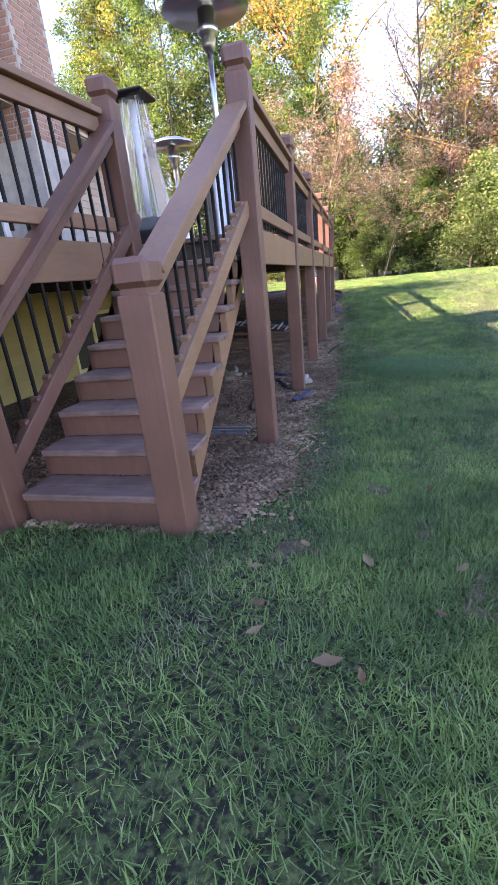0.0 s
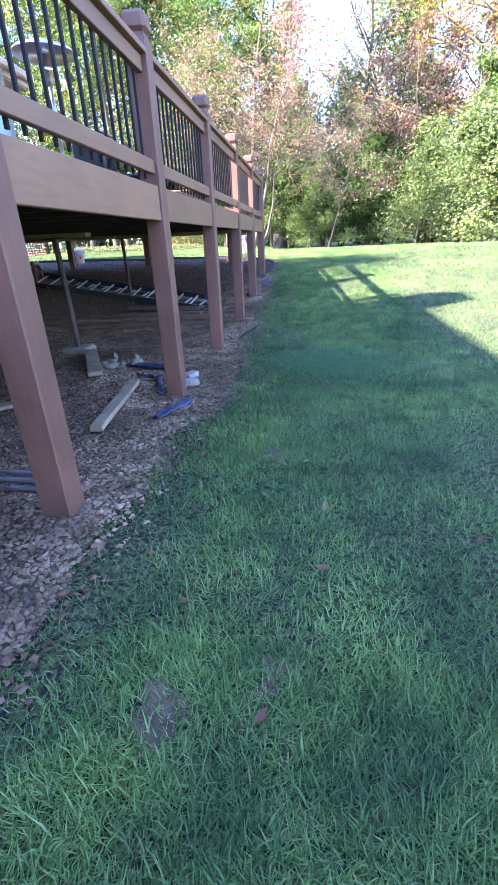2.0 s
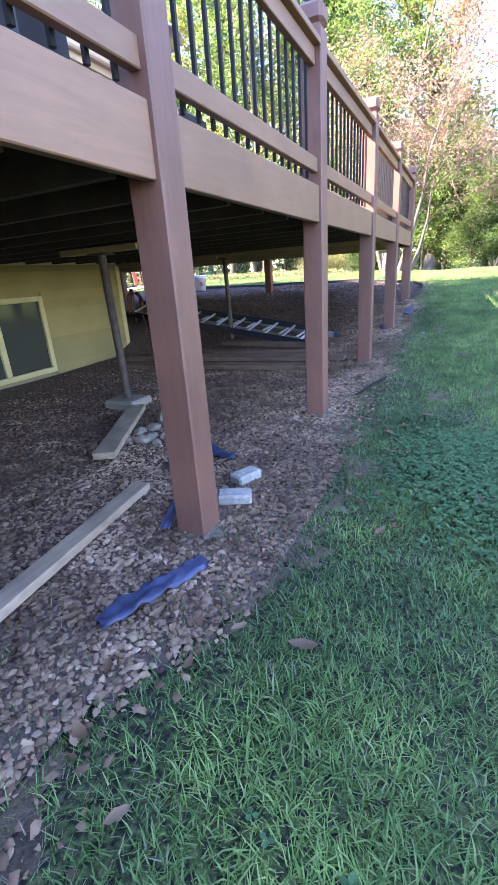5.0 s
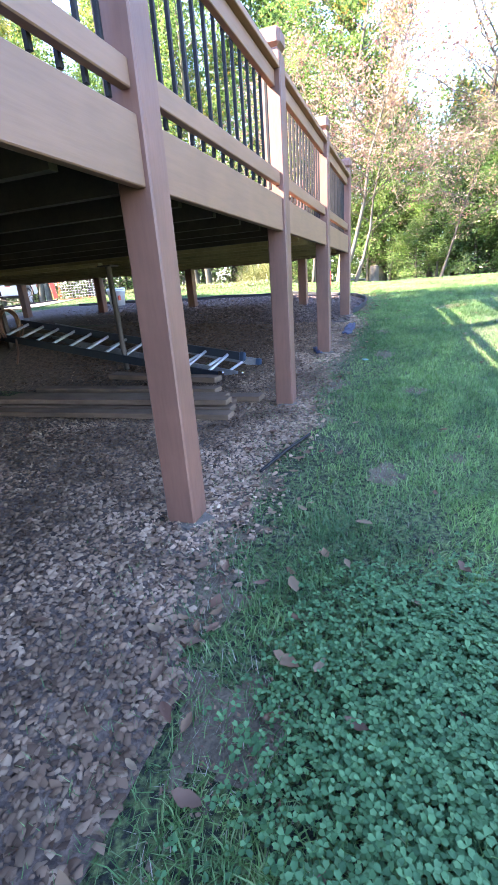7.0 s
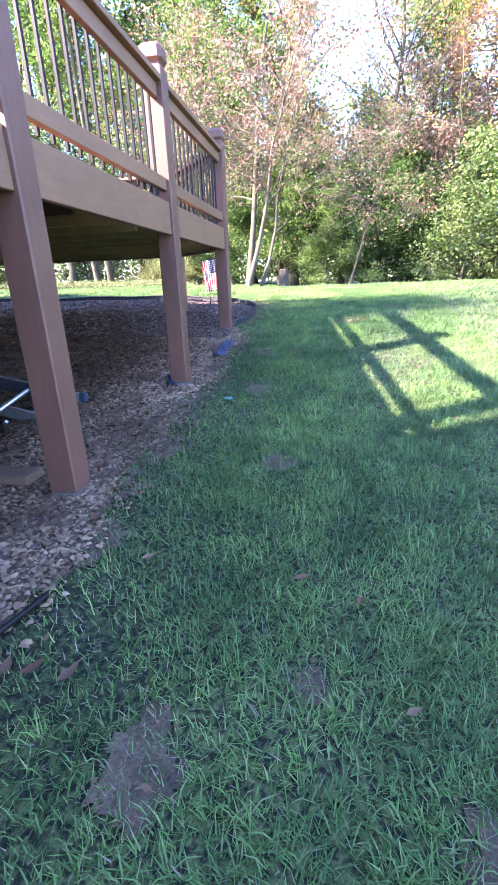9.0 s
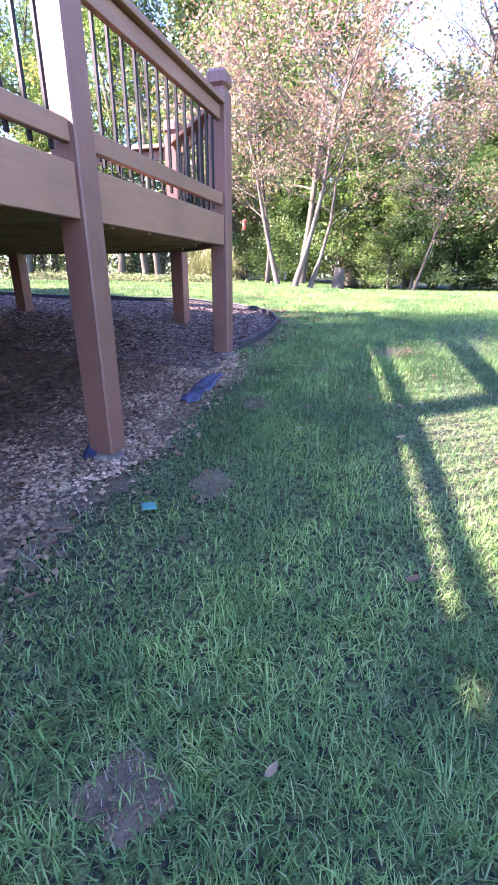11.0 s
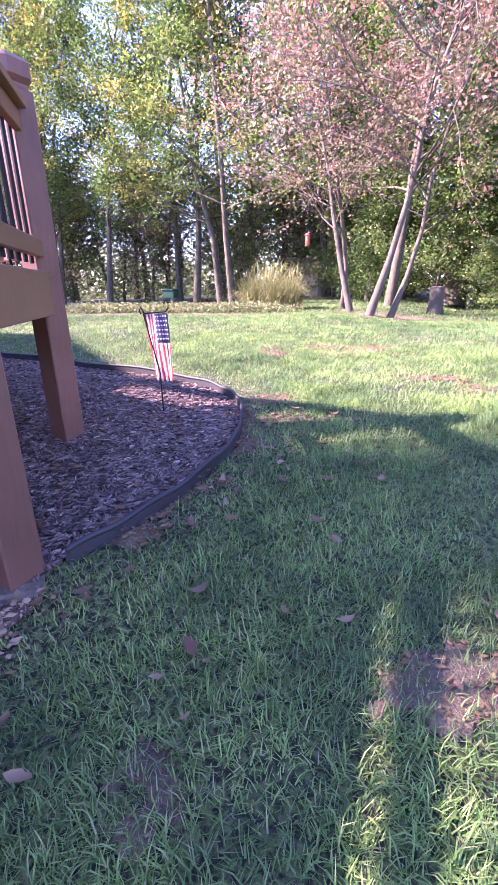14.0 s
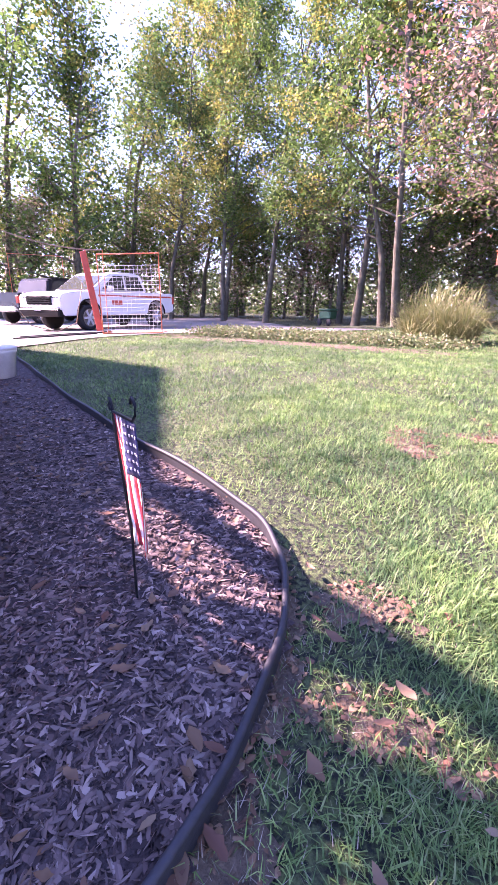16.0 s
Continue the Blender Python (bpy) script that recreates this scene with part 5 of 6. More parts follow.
def pickup(x, y, turn, paint, label, stripe=None):
    e = thing("pickup_truck", (x, y, gz(x, y) + 0.03), label, "truck", "parked trucks")
    e.rotation_euler = (0, 0, radians(turn))
    W = 0.92
    lower = [(2.60, 0.46), (2.68, 0.66), (2.67, 0.98), (2.56, 1.09), (2.1, 1.16), (1.30, 1.20), (-0.95, 1.19), (-2.62, 1.19), (-2.66, 0.62), (-2.60, 0.52)]
    lower += [(px, pz) for px, pz in reversed(arch(-1.61, 0.46, 0.46))] + [(px, pz) for px, pz in reversed(arch(1.61, 0.46, 0.46))]
    part("body", extrude_profile(lower, -W, W, 0.03), paint, e)
    cab = [(1.45, 1.17), (0.62, 1.70), (0.40, 1.785), (0.1, 1.82), (-0.75, 1.81), (-1.02, 1.74), (-1.2, 1.17)]
    bmc = extrude_profile(cab, -0.80, 0.80, 0.05)
    for v in bmc.verts:
        if v.co.z < 1.3:
            v.co.y *= 1.1
    part("cab", bmc, paint, e)
    part("bed_cavity", boxes((-2.52, -0.75, 1.175, -1.25, 0.75, 1.195), bevel=0), M_BLACK, e)
    bm = bmesh.new()
    f = bm.faces.new([bm.verts.new(p) for p in ((1.375, -0.76, 1.245), (1.375, 0.76, 1.245), (0.67, 0.68, 1.695), (0.67, -0.68, 1.695))])
    part("windscreen", bm, M_GLASS, e)
    for s in (-1, 1):
        for nm, q in (("front_window", [(1.02, 1.25), (0.42, 1.68), (-0.02, 1.71), (-0.02, 1.25)]), ("rear_window", [(-0.10, 1.25), (-0.10, 1.71), (-0.80, 1.70), (-0.98, 1.25)])):
            bm = bmesh.new()
            bm.faces.new([bm.verts.new((px, s * (0.925 - (pz - 1.15) * 0.16), pz)) for px, pz in q])
            part(nm, bm, M_GLASS, e)
        for cx in (1.61, -1.61):
            wh = part("wheel", lathe([(0.25, -0.12), (0.355, -0.12), (0.38, -0.10), (0.388, -0.06), (0.388, 0.06), (0.38, 0.10), (0.355, 0.125), (0.275, 0.128), (0.262, 0.06)], 32), M_RUBBER, e)
            wh.matrix_local = Matrix.Translation((cx, s * 0.80, 0.388)) @ Matrix.Rotation(radians(-90 * s), 4, "X")
            part("rim", lathe([(0.262, 0.062), (0.27, 0.132), (0.248, 0.134), (0.235, 0.07), (0.01, 0.068)], 28), M_CONCRETE, wh)
            part("hub", lathe([(0.075, 0.07), (0.065, 0.125), (0.03, 0.132), (0.005, 0.132)], 16), M_RIM, wh)
            for k in range(6):
                sp = part("spoke", beam((0.05, 0, 0.112), (0.252, 0, 0.118), 0.07, 0.03, 0.006), M_RIM, wh)
                sp.rotation_euler = (0, 0, k * math.pi / 3)
            part("wheel_well", boxes((cx - 0.44, s * 0.35 - 0.28, 0.40, cx + 0.44, s * 0.35 + 0.28, 0.9), bevel=0.05), M_BLACK, e)
            part("arch_trim", extrude_profile([(cx + 0.50 * math.cos(a), 0.46 + 0.50 * math.sin(a)) for a in np.linspace(0, math.pi, 11)] + [(cx + 0.455 * math.cos(a), 0.46 + 0.455 * math.sin(a)) for a in np.linspace(math.pi, 0, 11)],
                                              s * 0.905, s * 0.945, 0), M_BLACK, e)
        part("headlight", boxes((2.50, s * 0.60 - 0.2, 0.86, 2.668, s * 0.60 + 0.27, 1.0), bevel=0.03), M_GLASS, e)
        part("tail_light", boxes((-2.68, s * 0.86 - 0.07, 0.80, -2.55, s * 0.86 + 0.07, 1.08), bevel=0.015), M_RED, e)
        part("wing_mirror", boxes((0.66, s * 1.02 - 0.1, 1.18, 0.82, s * 1.02 + 0.1, 1.36), bevel=0.03), paint, e)
        part("door_handle", boxes((-0.05, s * 0.93 - 0.012, 1.03, 0.12, s * 0.93 + 0.012, 1.06), bevel=0.004), M_BLACK, e)
        part("sill_step", boxes((-1.05, s * 0.88 - 0.07, 0.36, 1.05, s * 0.88 + 0.07, 0.42), bevel=0.02), M_BLACK, e)
        if stripe:
            part("side_stripe", boxes((-2.5, s * 0.922 - 0.004, 1.03, 1.2, s * 0.922 + 0.004, 1.085), bevel=0), stripe, e)
            part("door_logo", boxes((0.15, s * 0.922 - 0.004, 0.78, 0.62, s * 0.922 + 0.004, 0.92), bevel=0), stripe, e)
    part("grille", boxes((2.60, -0.56, 0.76, 2.70, 0.56, 1.03), bevel=0.02), M_BLACK, e)
    for k in range(3):
        part("grille_bar", boxes((2.701, -0.50, 0.83 + 0.06 * k, 2.708, 0.50, 0.842 + 0.06 * k), bevel=0), M_STEEL, e)
    part("bumper", boxes((2.52, -0.90, 0.42, 2.76, 0.90, 0.66), bevel=0.04), M_BLACK, e)
    part("bumper_trim", boxes((2.60, -0.84, 0.665, 2.73, 0.84, 0.74), bevel=0.02), paint, e)
    part("number_plate", boxes((2.762, -0.16, 0.60, 2.77, 0.16, 0.74), bevel=0), M_BUCKET, e)
    part("rear_bumper", boxes((-2.80, -0.85, 0.48, -2.62, 0.85, 0.66), bevel=0.03), M_CHROME, e)
    return e


pickup(-15.6, 20.9, -67, M_CARWHITE, "white pickup truck with red side stripes parked on the driveway", M_RED)
pickup(-21.2, 20.8, 118, M_CARDARK, "dark pickup truck parked behind the white one")


def net_frame(a, b, h, material, name, label, cells=(14, 18), sag=0.0):
    e = thing(name, (0, 0, 0), label, "sports net", "sports nets on the driveway")
    a, b = Vector((a[0], a[1], gz(*a) + 0.04)), Vector((b[0], b[1], gz(*b) + 0.04))
    up = Vector((0, 0, h))
    for nm, p, q in (("upright", a, a + up), ("upright", b, b + up), ("top_bar", a + up, b + up), ("base_bar", a, b)):
        tube(nm, [tuple(p), tuple(q)], 0.013, material, e, 8)
    side = (b - a).cross(Vector((0, 0, 1))).normalized() * 0.7
    for p in (a, b):
        tube("foot", [tuple(p), tuple(p - side)], 0.012, material, e, 8)
    if cells:
        paths = []
        for i in range(cells[0] + 1):
            p = a.lerp(b, i / cells[0])
            paths.append(([tuple(p + up * f - side * 0.12 * math.sin(f * 3.14)) for f in np.linspace(0, 0.86, 6)], [0.0035] * 6))
        for j in range(cells[1] + 1):
            f = 0.86 * j / cells[1]
            paths.append(([tuple(a.lerp(b, s2) + up * f - side * 0.12 * math.sin(f * 3.14)) for s2 in np.linspace(0, 1, 5)], [0.0035] * 5))
        v, q = tube_arrays(paths, 4)
        fast_ob("net", v, q, M_NET, e)
    return e


net_frame((-10.15, 18.62), (-9.28, 19.68), 1.7, M_ORANGE, "rebounder_net", "orange framed ball rebounder with a white net")
pad = part("orange_pad", beam((-10.32, 18.62, gz(-10.3, 18.6) + 0.10), (-10.42, 18.42, gz(-10.3, 18.6) + 1.82), 0.05, 0.14, 0.01, (0.6, 0.8, 0)), M_RED, None)
tagged(pad, "tall orange-red foam pad leaning on the net frame", "foam pad")
net_frame((-24.3, 19.8), (-23.7, 22.1), 3.0, M_ORANGE, "goal_frame", "thin orange tube goal frame on the driveway", None)
cage = thing("batting_cage", (0, 0, 0), "orange pole with a sagging rope beside the driveway", "pole")
zc = gz(-11.2, 16.62)
tube("pole", [(-11.2, 16.62, zc), (-11.35, 16.62, zc + 1.2), (-11.2, 16.62, zc + 2.45)], 0.03, M_ORANGE, cage)
tube("rope", [(-11.2 + 0.9 * f, 16.62 + 2.2 * f, zc + 2.45 - 0.45 * f - 0.55 * f * (1 - f)) for f in np.linspace(0, 1, 14)], 0.014, M_OLDWOOD, cage, 6)
tube("guy_line", [(-10.3, 18.82, zc + 2.0), (-10.25, 18.8, zc + 0.1)], 0.008, M_ORANGE, cage, 6)



def zg(x, y, h):
    return (x, y, gz(x, y) + h)


tagged(tube("ground_bar", [zg(-11.6, 17.16, 0.05), zg(-11.1, 18.1, 0.05), zg(-10.6, 19.0, 0.05)], 0.022, M_BLACK), "black steel base bar lying on the driveway", "bar", "base bars")
tagged(tube("ground_bar", [zg(-11.3, 16.95, 0.05), zg(-10.2, 18.5, 0.05)], 0.018, M_BLACK), "black steel base bar lying on the driveway", "bar", "base bars")
tagged(tube("hanging_rope", [zg(-11.62, 17.1, 0.85), zg(-11.45, 17.4, 0.3), zg(-11.2, 17.9, 0.12), zg(-10.95, 18.3, 0.3), zg(-10.85, 18.5, 1.2)], 0.012, M_OLDWOOD), "pale rope hanging in a loop beside the net", "rope")

# ---------- far things ----------
st = thing("tree_stump", (-1.02, 26.0, gz(-1.02, 26.0)), "cut grey tree stump standing at the lawn's edge", "stump")
bm = lathe([(0.21, -0.05), (0.17, 0.12), (0.155, 0.35), (0.15, 0.52)], 18)
for v in bm.verts:
    a = math.atan2(v.co.y, v.co.x)
    k = 1 + 0.06 * math.sin(5 * a + 1) + 0.04 * math.sin(9 * a)
    v.co.x *= k
    v.co.y *= k
st.scale = (1.15, 1.15, 1.3)
part("bark", bm, M_BARK_L, st)
part("cut_top", lathe([(0.14, 0.522), (0.12, 0.535)], 18), M_OLDWOOD, st)
feeder = thing("bird_feeder", (-3.27, 22.6, 2.2), "small red bird feeder hanging from a dogwood branch", "bird feeder")
feeder.scale = (0.75, 0.75, 0.75)
part("tube", lathe([(0.05, 0.0), (0.06, 0.01), (0.06, 0.26), (0.05, 0.27)], 14), M_RED, feeder)
part("roof", lathe([(0.09, 0.271), (0.085, 0.285), (0.02, 0.34)], 14), M_RED, feeder)
part("tray", lathe([(0.085, -0.02), (0.095, -0.001)], 14), M_RUST, feeder)
tube("hanger", [(0, 0, 0.33), (0.01, 0, 0.8), (0, 0.02, 1.3)], 0.006, M_BLACK, feeder, 6)
bench = thing("garden_cart", (-14.2, 31.0, gz(-14.2, 31.0)), "dark green plastic garden cart under the trees", "cart")
bench.scale = (0.7, 0.7, 0.7)
part("tray", boxes((-0.5, -0.35, 0.45, 0.5, 0.35, 0.95), bevel=0.06), M_GREEN, bench)
part("lid", boxes((-0.55, -0.4, 0.96, 0.55, 0.4, 1.1), bevel=0.05), M_GREEN, bench)
for sx in (-0.4, 0.4):
    w2 = part("wheel", lathe([(0.2, -0.04), (0.23, 0), (0.2, 0.04)], 16), M_RUBBER, bench)
    w2.matrix_local = Matrix.Translation((sx, -0.36, 0.23)) @ Matrix.Rotation(radians(90), 4, "X")
shed = thing("neighbour_house", (-9.3, 42, gz(-9.3, 42)), "white distant outbuilding beyond the trees", "outbuilding")
part("wall", boxes((-2.4, -2, 0, 2.4, 2, 2.3), bevel=0.02), M_WHITE, shed)
part("roof", extrude_profile([(-2.8, 2.3), (0, 3.7), (2.8, 2.3)], -2.3, 2.3, 0.0), M_ROOF, shed)
part("door", boxes((-0.5, -2.03, 0, 0.5, -2.002, 2.0), bevel=0), M_OLDWOOD, shed)
# ---------- grasses, chips and leaves ----------


def blades(g, x, y, length, width, lean, z=None, simple=False):
    """Bent tapered blades: verts, quads, tris."""
    n = len(x)
    z = land(x, y) if z is None else z
    a = 2.4 * np.sin(x * 3.9 + 1.3 * np.sin(y * 3.1)) + 2.2 * np.cos(y * 4.3 - 1.1 * np.sin(x * 5.1)) + 1.5 * np.sin(x * 11.0 - y * 9.0) + g.normal(0, 1.9, n)
    length = length * (1 + 0.2 * np.sin(x * 7.1 + 2 * np.sin(y * 5.3)) * np.cos(y * 8.3 - 1.5 * np.sin(x * 6.1)))
    d = np.stack([np.cos(a), np.sin(a)], 1)
    s = np.stack([-d[:, 1], d[:, 0]], 1)
    L, Wd = length * (0.55 + 0.8 * g.random(n)), width * (0.7 + 0.6 * g.random(n))
    ln = lean * (0.3 + 1.1 * g.random(n))
    h1, h2 = L * 0.55 * np.cos(ln * 0.6), L * np.cos(ln)
    r1, r2 = L * 0.55 * np.sin(ln * 0.6), L * np.sin(ln) * 1.05
    base = np.stack([x, y, z - 0.004], 1)
    if simple:
        V = np.stack([base - np.c_[s * Wd[:, None] / 2, np.zeros(n)], base + np.c_[s * Wd[:, None] / 2, np.zeros(n)], base + np.c_[d * r2[:, None], h2]], 1).reshape(-1, 3)
        return V, None, np.arange(n * 3).reshape(-1, 3)

    def P(r, h, w):
        p = base.copy()
        p[:, :2] += d * r[:, None] + s * w[:, None]
        p[:, 2] += h
        return p
    zero = np.zeros(n)
    V = np.stack([P(zero, zero, -Wd / 2), P(zero, zero, Wd / 2), P(r1, h1, Wd * 0.42), P(r1, h1, -Wd * 0.42), P(r2, h2, zero)], 1).reshape(-1, 3)
    i = np.arange(n)[:, None] * 5
    return V, i + np.array([[0, 1, 2, 3]]), i + np.array([[3, 2, 4]])


def chips(g, x, y, size, flat, long, z=None, tilt=0.5):
    """Angular six-cornered pieces: verts, tris."""
    n = len(x)
    z = land(x, y) if z is None else z
    s = size * (0.5 + 1.0 * g.random(n) ** 1.5)
    ang = (np.arange(5)[None] + g.random((n, 5)) * 0.75) * 2 * np.pi / 5
    rad = 0.65 + 0.5 * g.random((n, 5))
    P = np.zeros((n, 6, 3))
    P[:, :5, 0], P[:, :5, 1] = np.cos(ang) * rad * long, np.sin(ang) * rad
    P[:, :5, 2] = g.normal(0, 0.35 * flat, (n, 5))
    P[:, 5] = g.normal(0, 0.3, (n, 3)) * np.array([long, 1, 0.3]) + np.array([0, 0, flat])
    a = g.random(n) * 6.28
    ca, sa = np.cos(a)[:, None], np.sin(a)[:, None]
    t = g.normal(0, tilt, n)
    ct, stl = np.cos(t)[:, None], np.sin(t)[:, None]
    X, Y, Z = P[..., 0], P[..., 1], P[..., 2]
    Y, Z = Y * ct - Z * stl, Y * stl + Z * ct
    X, Y = X * ca - Y * sa, X * sa + Y * ca
    V = np.stack([X, Y, Z], -1) * s[:, None, None]
    V[..., 0] += x[:, None]
    V[..., 1] += y[:, None]
    V[..., 2] += (z + 0.012 + s * flat * 0.4)[:, None]
    T = np.array([[q, (q + 1) % 5, 5] for q in range(5)])
    return V.reshape(-1, 3), (np.arange(n)[:, None, None] * 6 + T[None]).reshape(-1, 3)


def patchy(x, y):
    """0 in worn spots, 1 in full grass."""
    v = np.sin(x * 2.3 + 1.7 * np.sin(y * 0.9)) * np.cos(y * 1.7 + 1.3 * np.sin(x * 1.9)) + 0.5 * np.sin(x * 6.1 + y * 4.3) * np.cos(y * 5.7 - x * 2.1)
    worn = np.where(y < 13.8, np.clip((x + 0.42) / 0.5, 0.3, 1), 1) * np.where(y > 13.6, np.clip((np.hypot(x + 1.7, y - 14.6) - 1.3) / 0.5, 0.25, 1), 1)
    return np.clip(0.78 + 0.45 * v, 0.12, 1) * worn * np.clip(1.6 - 0.95 * bareness(x, y), 0.3, 1)


def on_lawn(x, y):
    ok = ~(in_gravel(x, y) | in_mulch(x, y)) & ~drive_keep(x, y)
    ok &= ~((x < -0.5) & (y > 3.1) & (y < 14)) & ~((x < -1.0) & (y >= 13.5) & (y < 15.8))
    return ok & (x > -9.2)


def scatter(g, n, x0, x1, y0, y1, keep):
    x, y = x0 + (x1 - x0) * g.random(n), y0 + (y1 - y0) * g.random(n)
    t = n // 9
    tx, ty, m2 = x0 + (x1 - x0) * g.random(t), y0 + (y1 - y0) * g.random(t), n // 2
    pick = g.integers(0, t, m2)
    x[:m2], y[:m2] = tx[pick] + g.normal(0, 0.010, m2), ty[pick] + g.normal(0, 0.010, m2)
    k = keep(x, y) & (g.random(n) < patchy(x, y))
    return x[k], y[k]


g = np.random.default_rng(21)


def clover_zone(x, y):
    return np.exp(-(((x - 0.62) / 0.42) ** 2 + ((y - 7.5) / 0.5) ** 2)) + 0.5 * np.exp(-(((x - 0.25) / 0.2) ** 2 + ((y - 4.9) / 0.25) ** 2))


def lawn_keep(x, y):
    return on_lawn(x, y) & (g.random(len(x)) > 0.7 * np.clip(clover_zone(x, y), 0, 1))


for name, n, area, ln, wd, lean, simple in (
        ("grass_front", 190000, (-1.2, 1.6, 1.6, 3.8), 0.042, 0.0042, 1.35, True),
        ("grass_near", 110000, (-0.7, 1.9, 1.6, 16.2), 0.058, 0.0036, 1.15, False), ("grass_short", 850000, (-0.7, 2.2, 1.6, 16.2), 0.044, 0.0045, 1.35, True),
        ("grass_side", 230000, (2.2, 8.0, 2.0, 18.2), 0.055, 0.010, 1.3, True), ("grass_start", 120000, (-2.6, -0.7, 1.5, 3.1), 0.05, 0.006, 1.3, True),
        ("grass_mid", 200000, (-3.0, 2.2, 15.8, 18.2), 0.048, 0.0062, 1.4, True), ("grass_far", 330000, (-9.2, 5.0, 18.2, 23.5), 0.05, 0.010, 1.35, True),
        ("grass_bed", 72000, (-9.2, -3.0, 15.8, 18.2), 0.05, 0.010, 1.35, True), ("grass_distance", 90000, (-9.2, 12, 23.5, 33.0), 0.07, 0.02, 1.2, True)):
    x, y = scatter(g, n, *area, lawn_keep)
    V, Qd, T = blades(g, x, y, ln, wd, lean, None, simple)
    tagged(fast_ob(name, V, Qd, M_GRASS, None, T), "short green lawn grass blades", "grass", kind="stuff")
# dry thatch where the grass is thin
n = 60000
x, y = -0.62 + 2.4 * g.random(n) ** 1.7, 2.2 + 13.8 * g.random(n)
k = on_lawn(x, y) & (g.random(n) < np.clip(1.15 - patchy(x, y), 0.05, 1))
V, Qd, T = blades(g, x[k], y[k], 0.04, 0.0034, 1.5, None, True)
tagged(fast_ob("thatch", V, Qd, M_THATCH, None, T), "dry grey-brown thatch in the lawn", "thatch", kind="stuff")
# straw and dead blades over the worn spots
n = 240000
x, y = -1.6 + 3.6 * g.random(n), 2.0 + 16.0 * g.random(n)
dry = np.exp(-(((x - 1.45) / 0.5) ** 2 + ((y - 12.3) / 1.1) ** 2)) + 0.8 * np.exp(-(((x - 0.95) / 0.08) ** 2 + ((y - 12.3) / 0.9) ** 2))
k = on_lawn(x, y) & ((bareness(x, y) > 0.5 + 0.3 * g.random(n)) | (g.random(n) < 0.7 * dry))
V, Qd, T = blades(g, x[k], y[k], 0.045, 0.003, 1.5, None, True)
tagged(fast_ob("straw", V, Qd, M_THATCH, None, T), "flattened grey-brown dead grass over worn soil", "dead grass", kind="stuff")
n = 90000
x, y = -2.0 + 4.0 * g.random(n), 4.6 + 14.0 * g.random(n)
k = on_lawn(x, y) & (bareness(x, y) > 0.75)
V, T = chips(g, x[k], y[k], np.where(y[k] > 13.9, 0.0075, 0.0035), 0.45, 1.7)
tagged(fast_ob("soil_litter", V, None, M_DRYLEAF, None, T), "bits of bark and dry leaf on bare soil", "litter", kind="stuff")
# straggling grass over the gravel's edge
n = 18000
y = 3.2 + 10.4 * g.random(n)
x = gravel_edge(y) + 0.05 - 0.24 * np.abs(g.normal(0, 1, n))
V, Qd, T = blades(g, x, y, 0.05, 0.0035, 1.3, None, True)
tagged(fast_ob("grass_fringe", V, Qd, M_GRASS, None, T), "thin straggling grass along the gravel", "grass", kind="stuff")

# clover: three rounded leaflets on each stalk, at uneven heights
n = 15000
x, y = 0.70 + g.normal(0, 0.33, n), 7.48 + g.normal(0, 0.38, n)
k = on_lawn(x, y) & (x > 0.02 + 0.1 * g.normal(0, 1, n)) & (y < 8.1 + 0.08 * g.normal(0, 1, n))
x, y = np.concatenate([x[k], 0.25 + g.normal(0, 0.18, 160)]), np.concatenate([y[k], 4.9 + g.normal(0, 0.22, 160)])
n = len(x)
cz = land(x, y) + 0.012 + 0.06 * g.random(n) ** 1.4
V, T, a0, size = [], [], g.random(n) * 6.28, 0.0078 + 0.0065 * g.random(n)
for k in range(3):
    a = a0 + k * 2.094 + g.normal(0, 0.15, n)
    dx, dy, dip = np.cos(a), np.sin(a), g.normal(0, 0.35, n)
    ring = [np.stack([x + (dx * u - dy * v) * size, y + (dy * u + dx * v) * size, cz + (u * dip + abs(v) * 0.3) * size], 1)
            for u, v in ((0, 0), (0.62, -0.5), (1.22, -0.34), (1.1, 0), (1.22, 0.34), (0.62, 0.5))]
    base = len(V) and sum(len(q) for q in V)
    V.append(np.stack(ring, 1).reshape(-1, 3))
    i8 = base + np.arange(n)[:, None] * 6
    T += [i8 + np.array([[3, q, (q + 1) % 6]]) for q in (4, 5, 0, 1)]
tagged(fast_ob("clover", np.concatenate(V), None, M_CLOVER, None, np.concatenate(T)), "dense patch of green clover in the lawn", "clover", kind="stuff")


x, y = -4.5 + 4.3 * g.random(125000) ** 0.45, 2.9 + 10.8 * g.random(125000)
edge = gravel_edge(y) + 0.12 * g.normal(0, 1, len(x)) * (g.random(len(x)) < 0.45)
k = (x < edge) & (x > -4.45) & (y > 3.0)
x, y = x[k], y[k]
bank = (y > 10.45 + 0.3 * g.normal(0, 1, len(x))) & (x < -1.25 + 0.2 * g.normal(0, 1, len(x)))
V, T = chips(g, x[bank], y[bank], 0.016, 0.4, 1.5)
tagged(fast_ob("bank_litter", V, None, M_LITTER, None, T), "dark brown leaf litter on the bank", "leaf litter", kind="stuff")
x, y = x[~bank], y[~bank]
V, T = chips(g, x, y, 0.0105, 0.6, 1.3)
tagged(fast_ob("gravel_chips", V, None, M_CHIPS, None, T), "loose brown stone chips and leaf bits", "gravel", kind="stuff")
x, y = -7.9 + 7.6 * g.random(64000) ** 0.3, 13.25 + 2.9 * g.random(64000)
k = in_mulch(x + 0.02, y + 0.02)
x, y = x[k], y[k]
V, T = chips(g, x, y, 0.0064, 0.3, 3.1, land(x, y) + 0.012, 0.8)
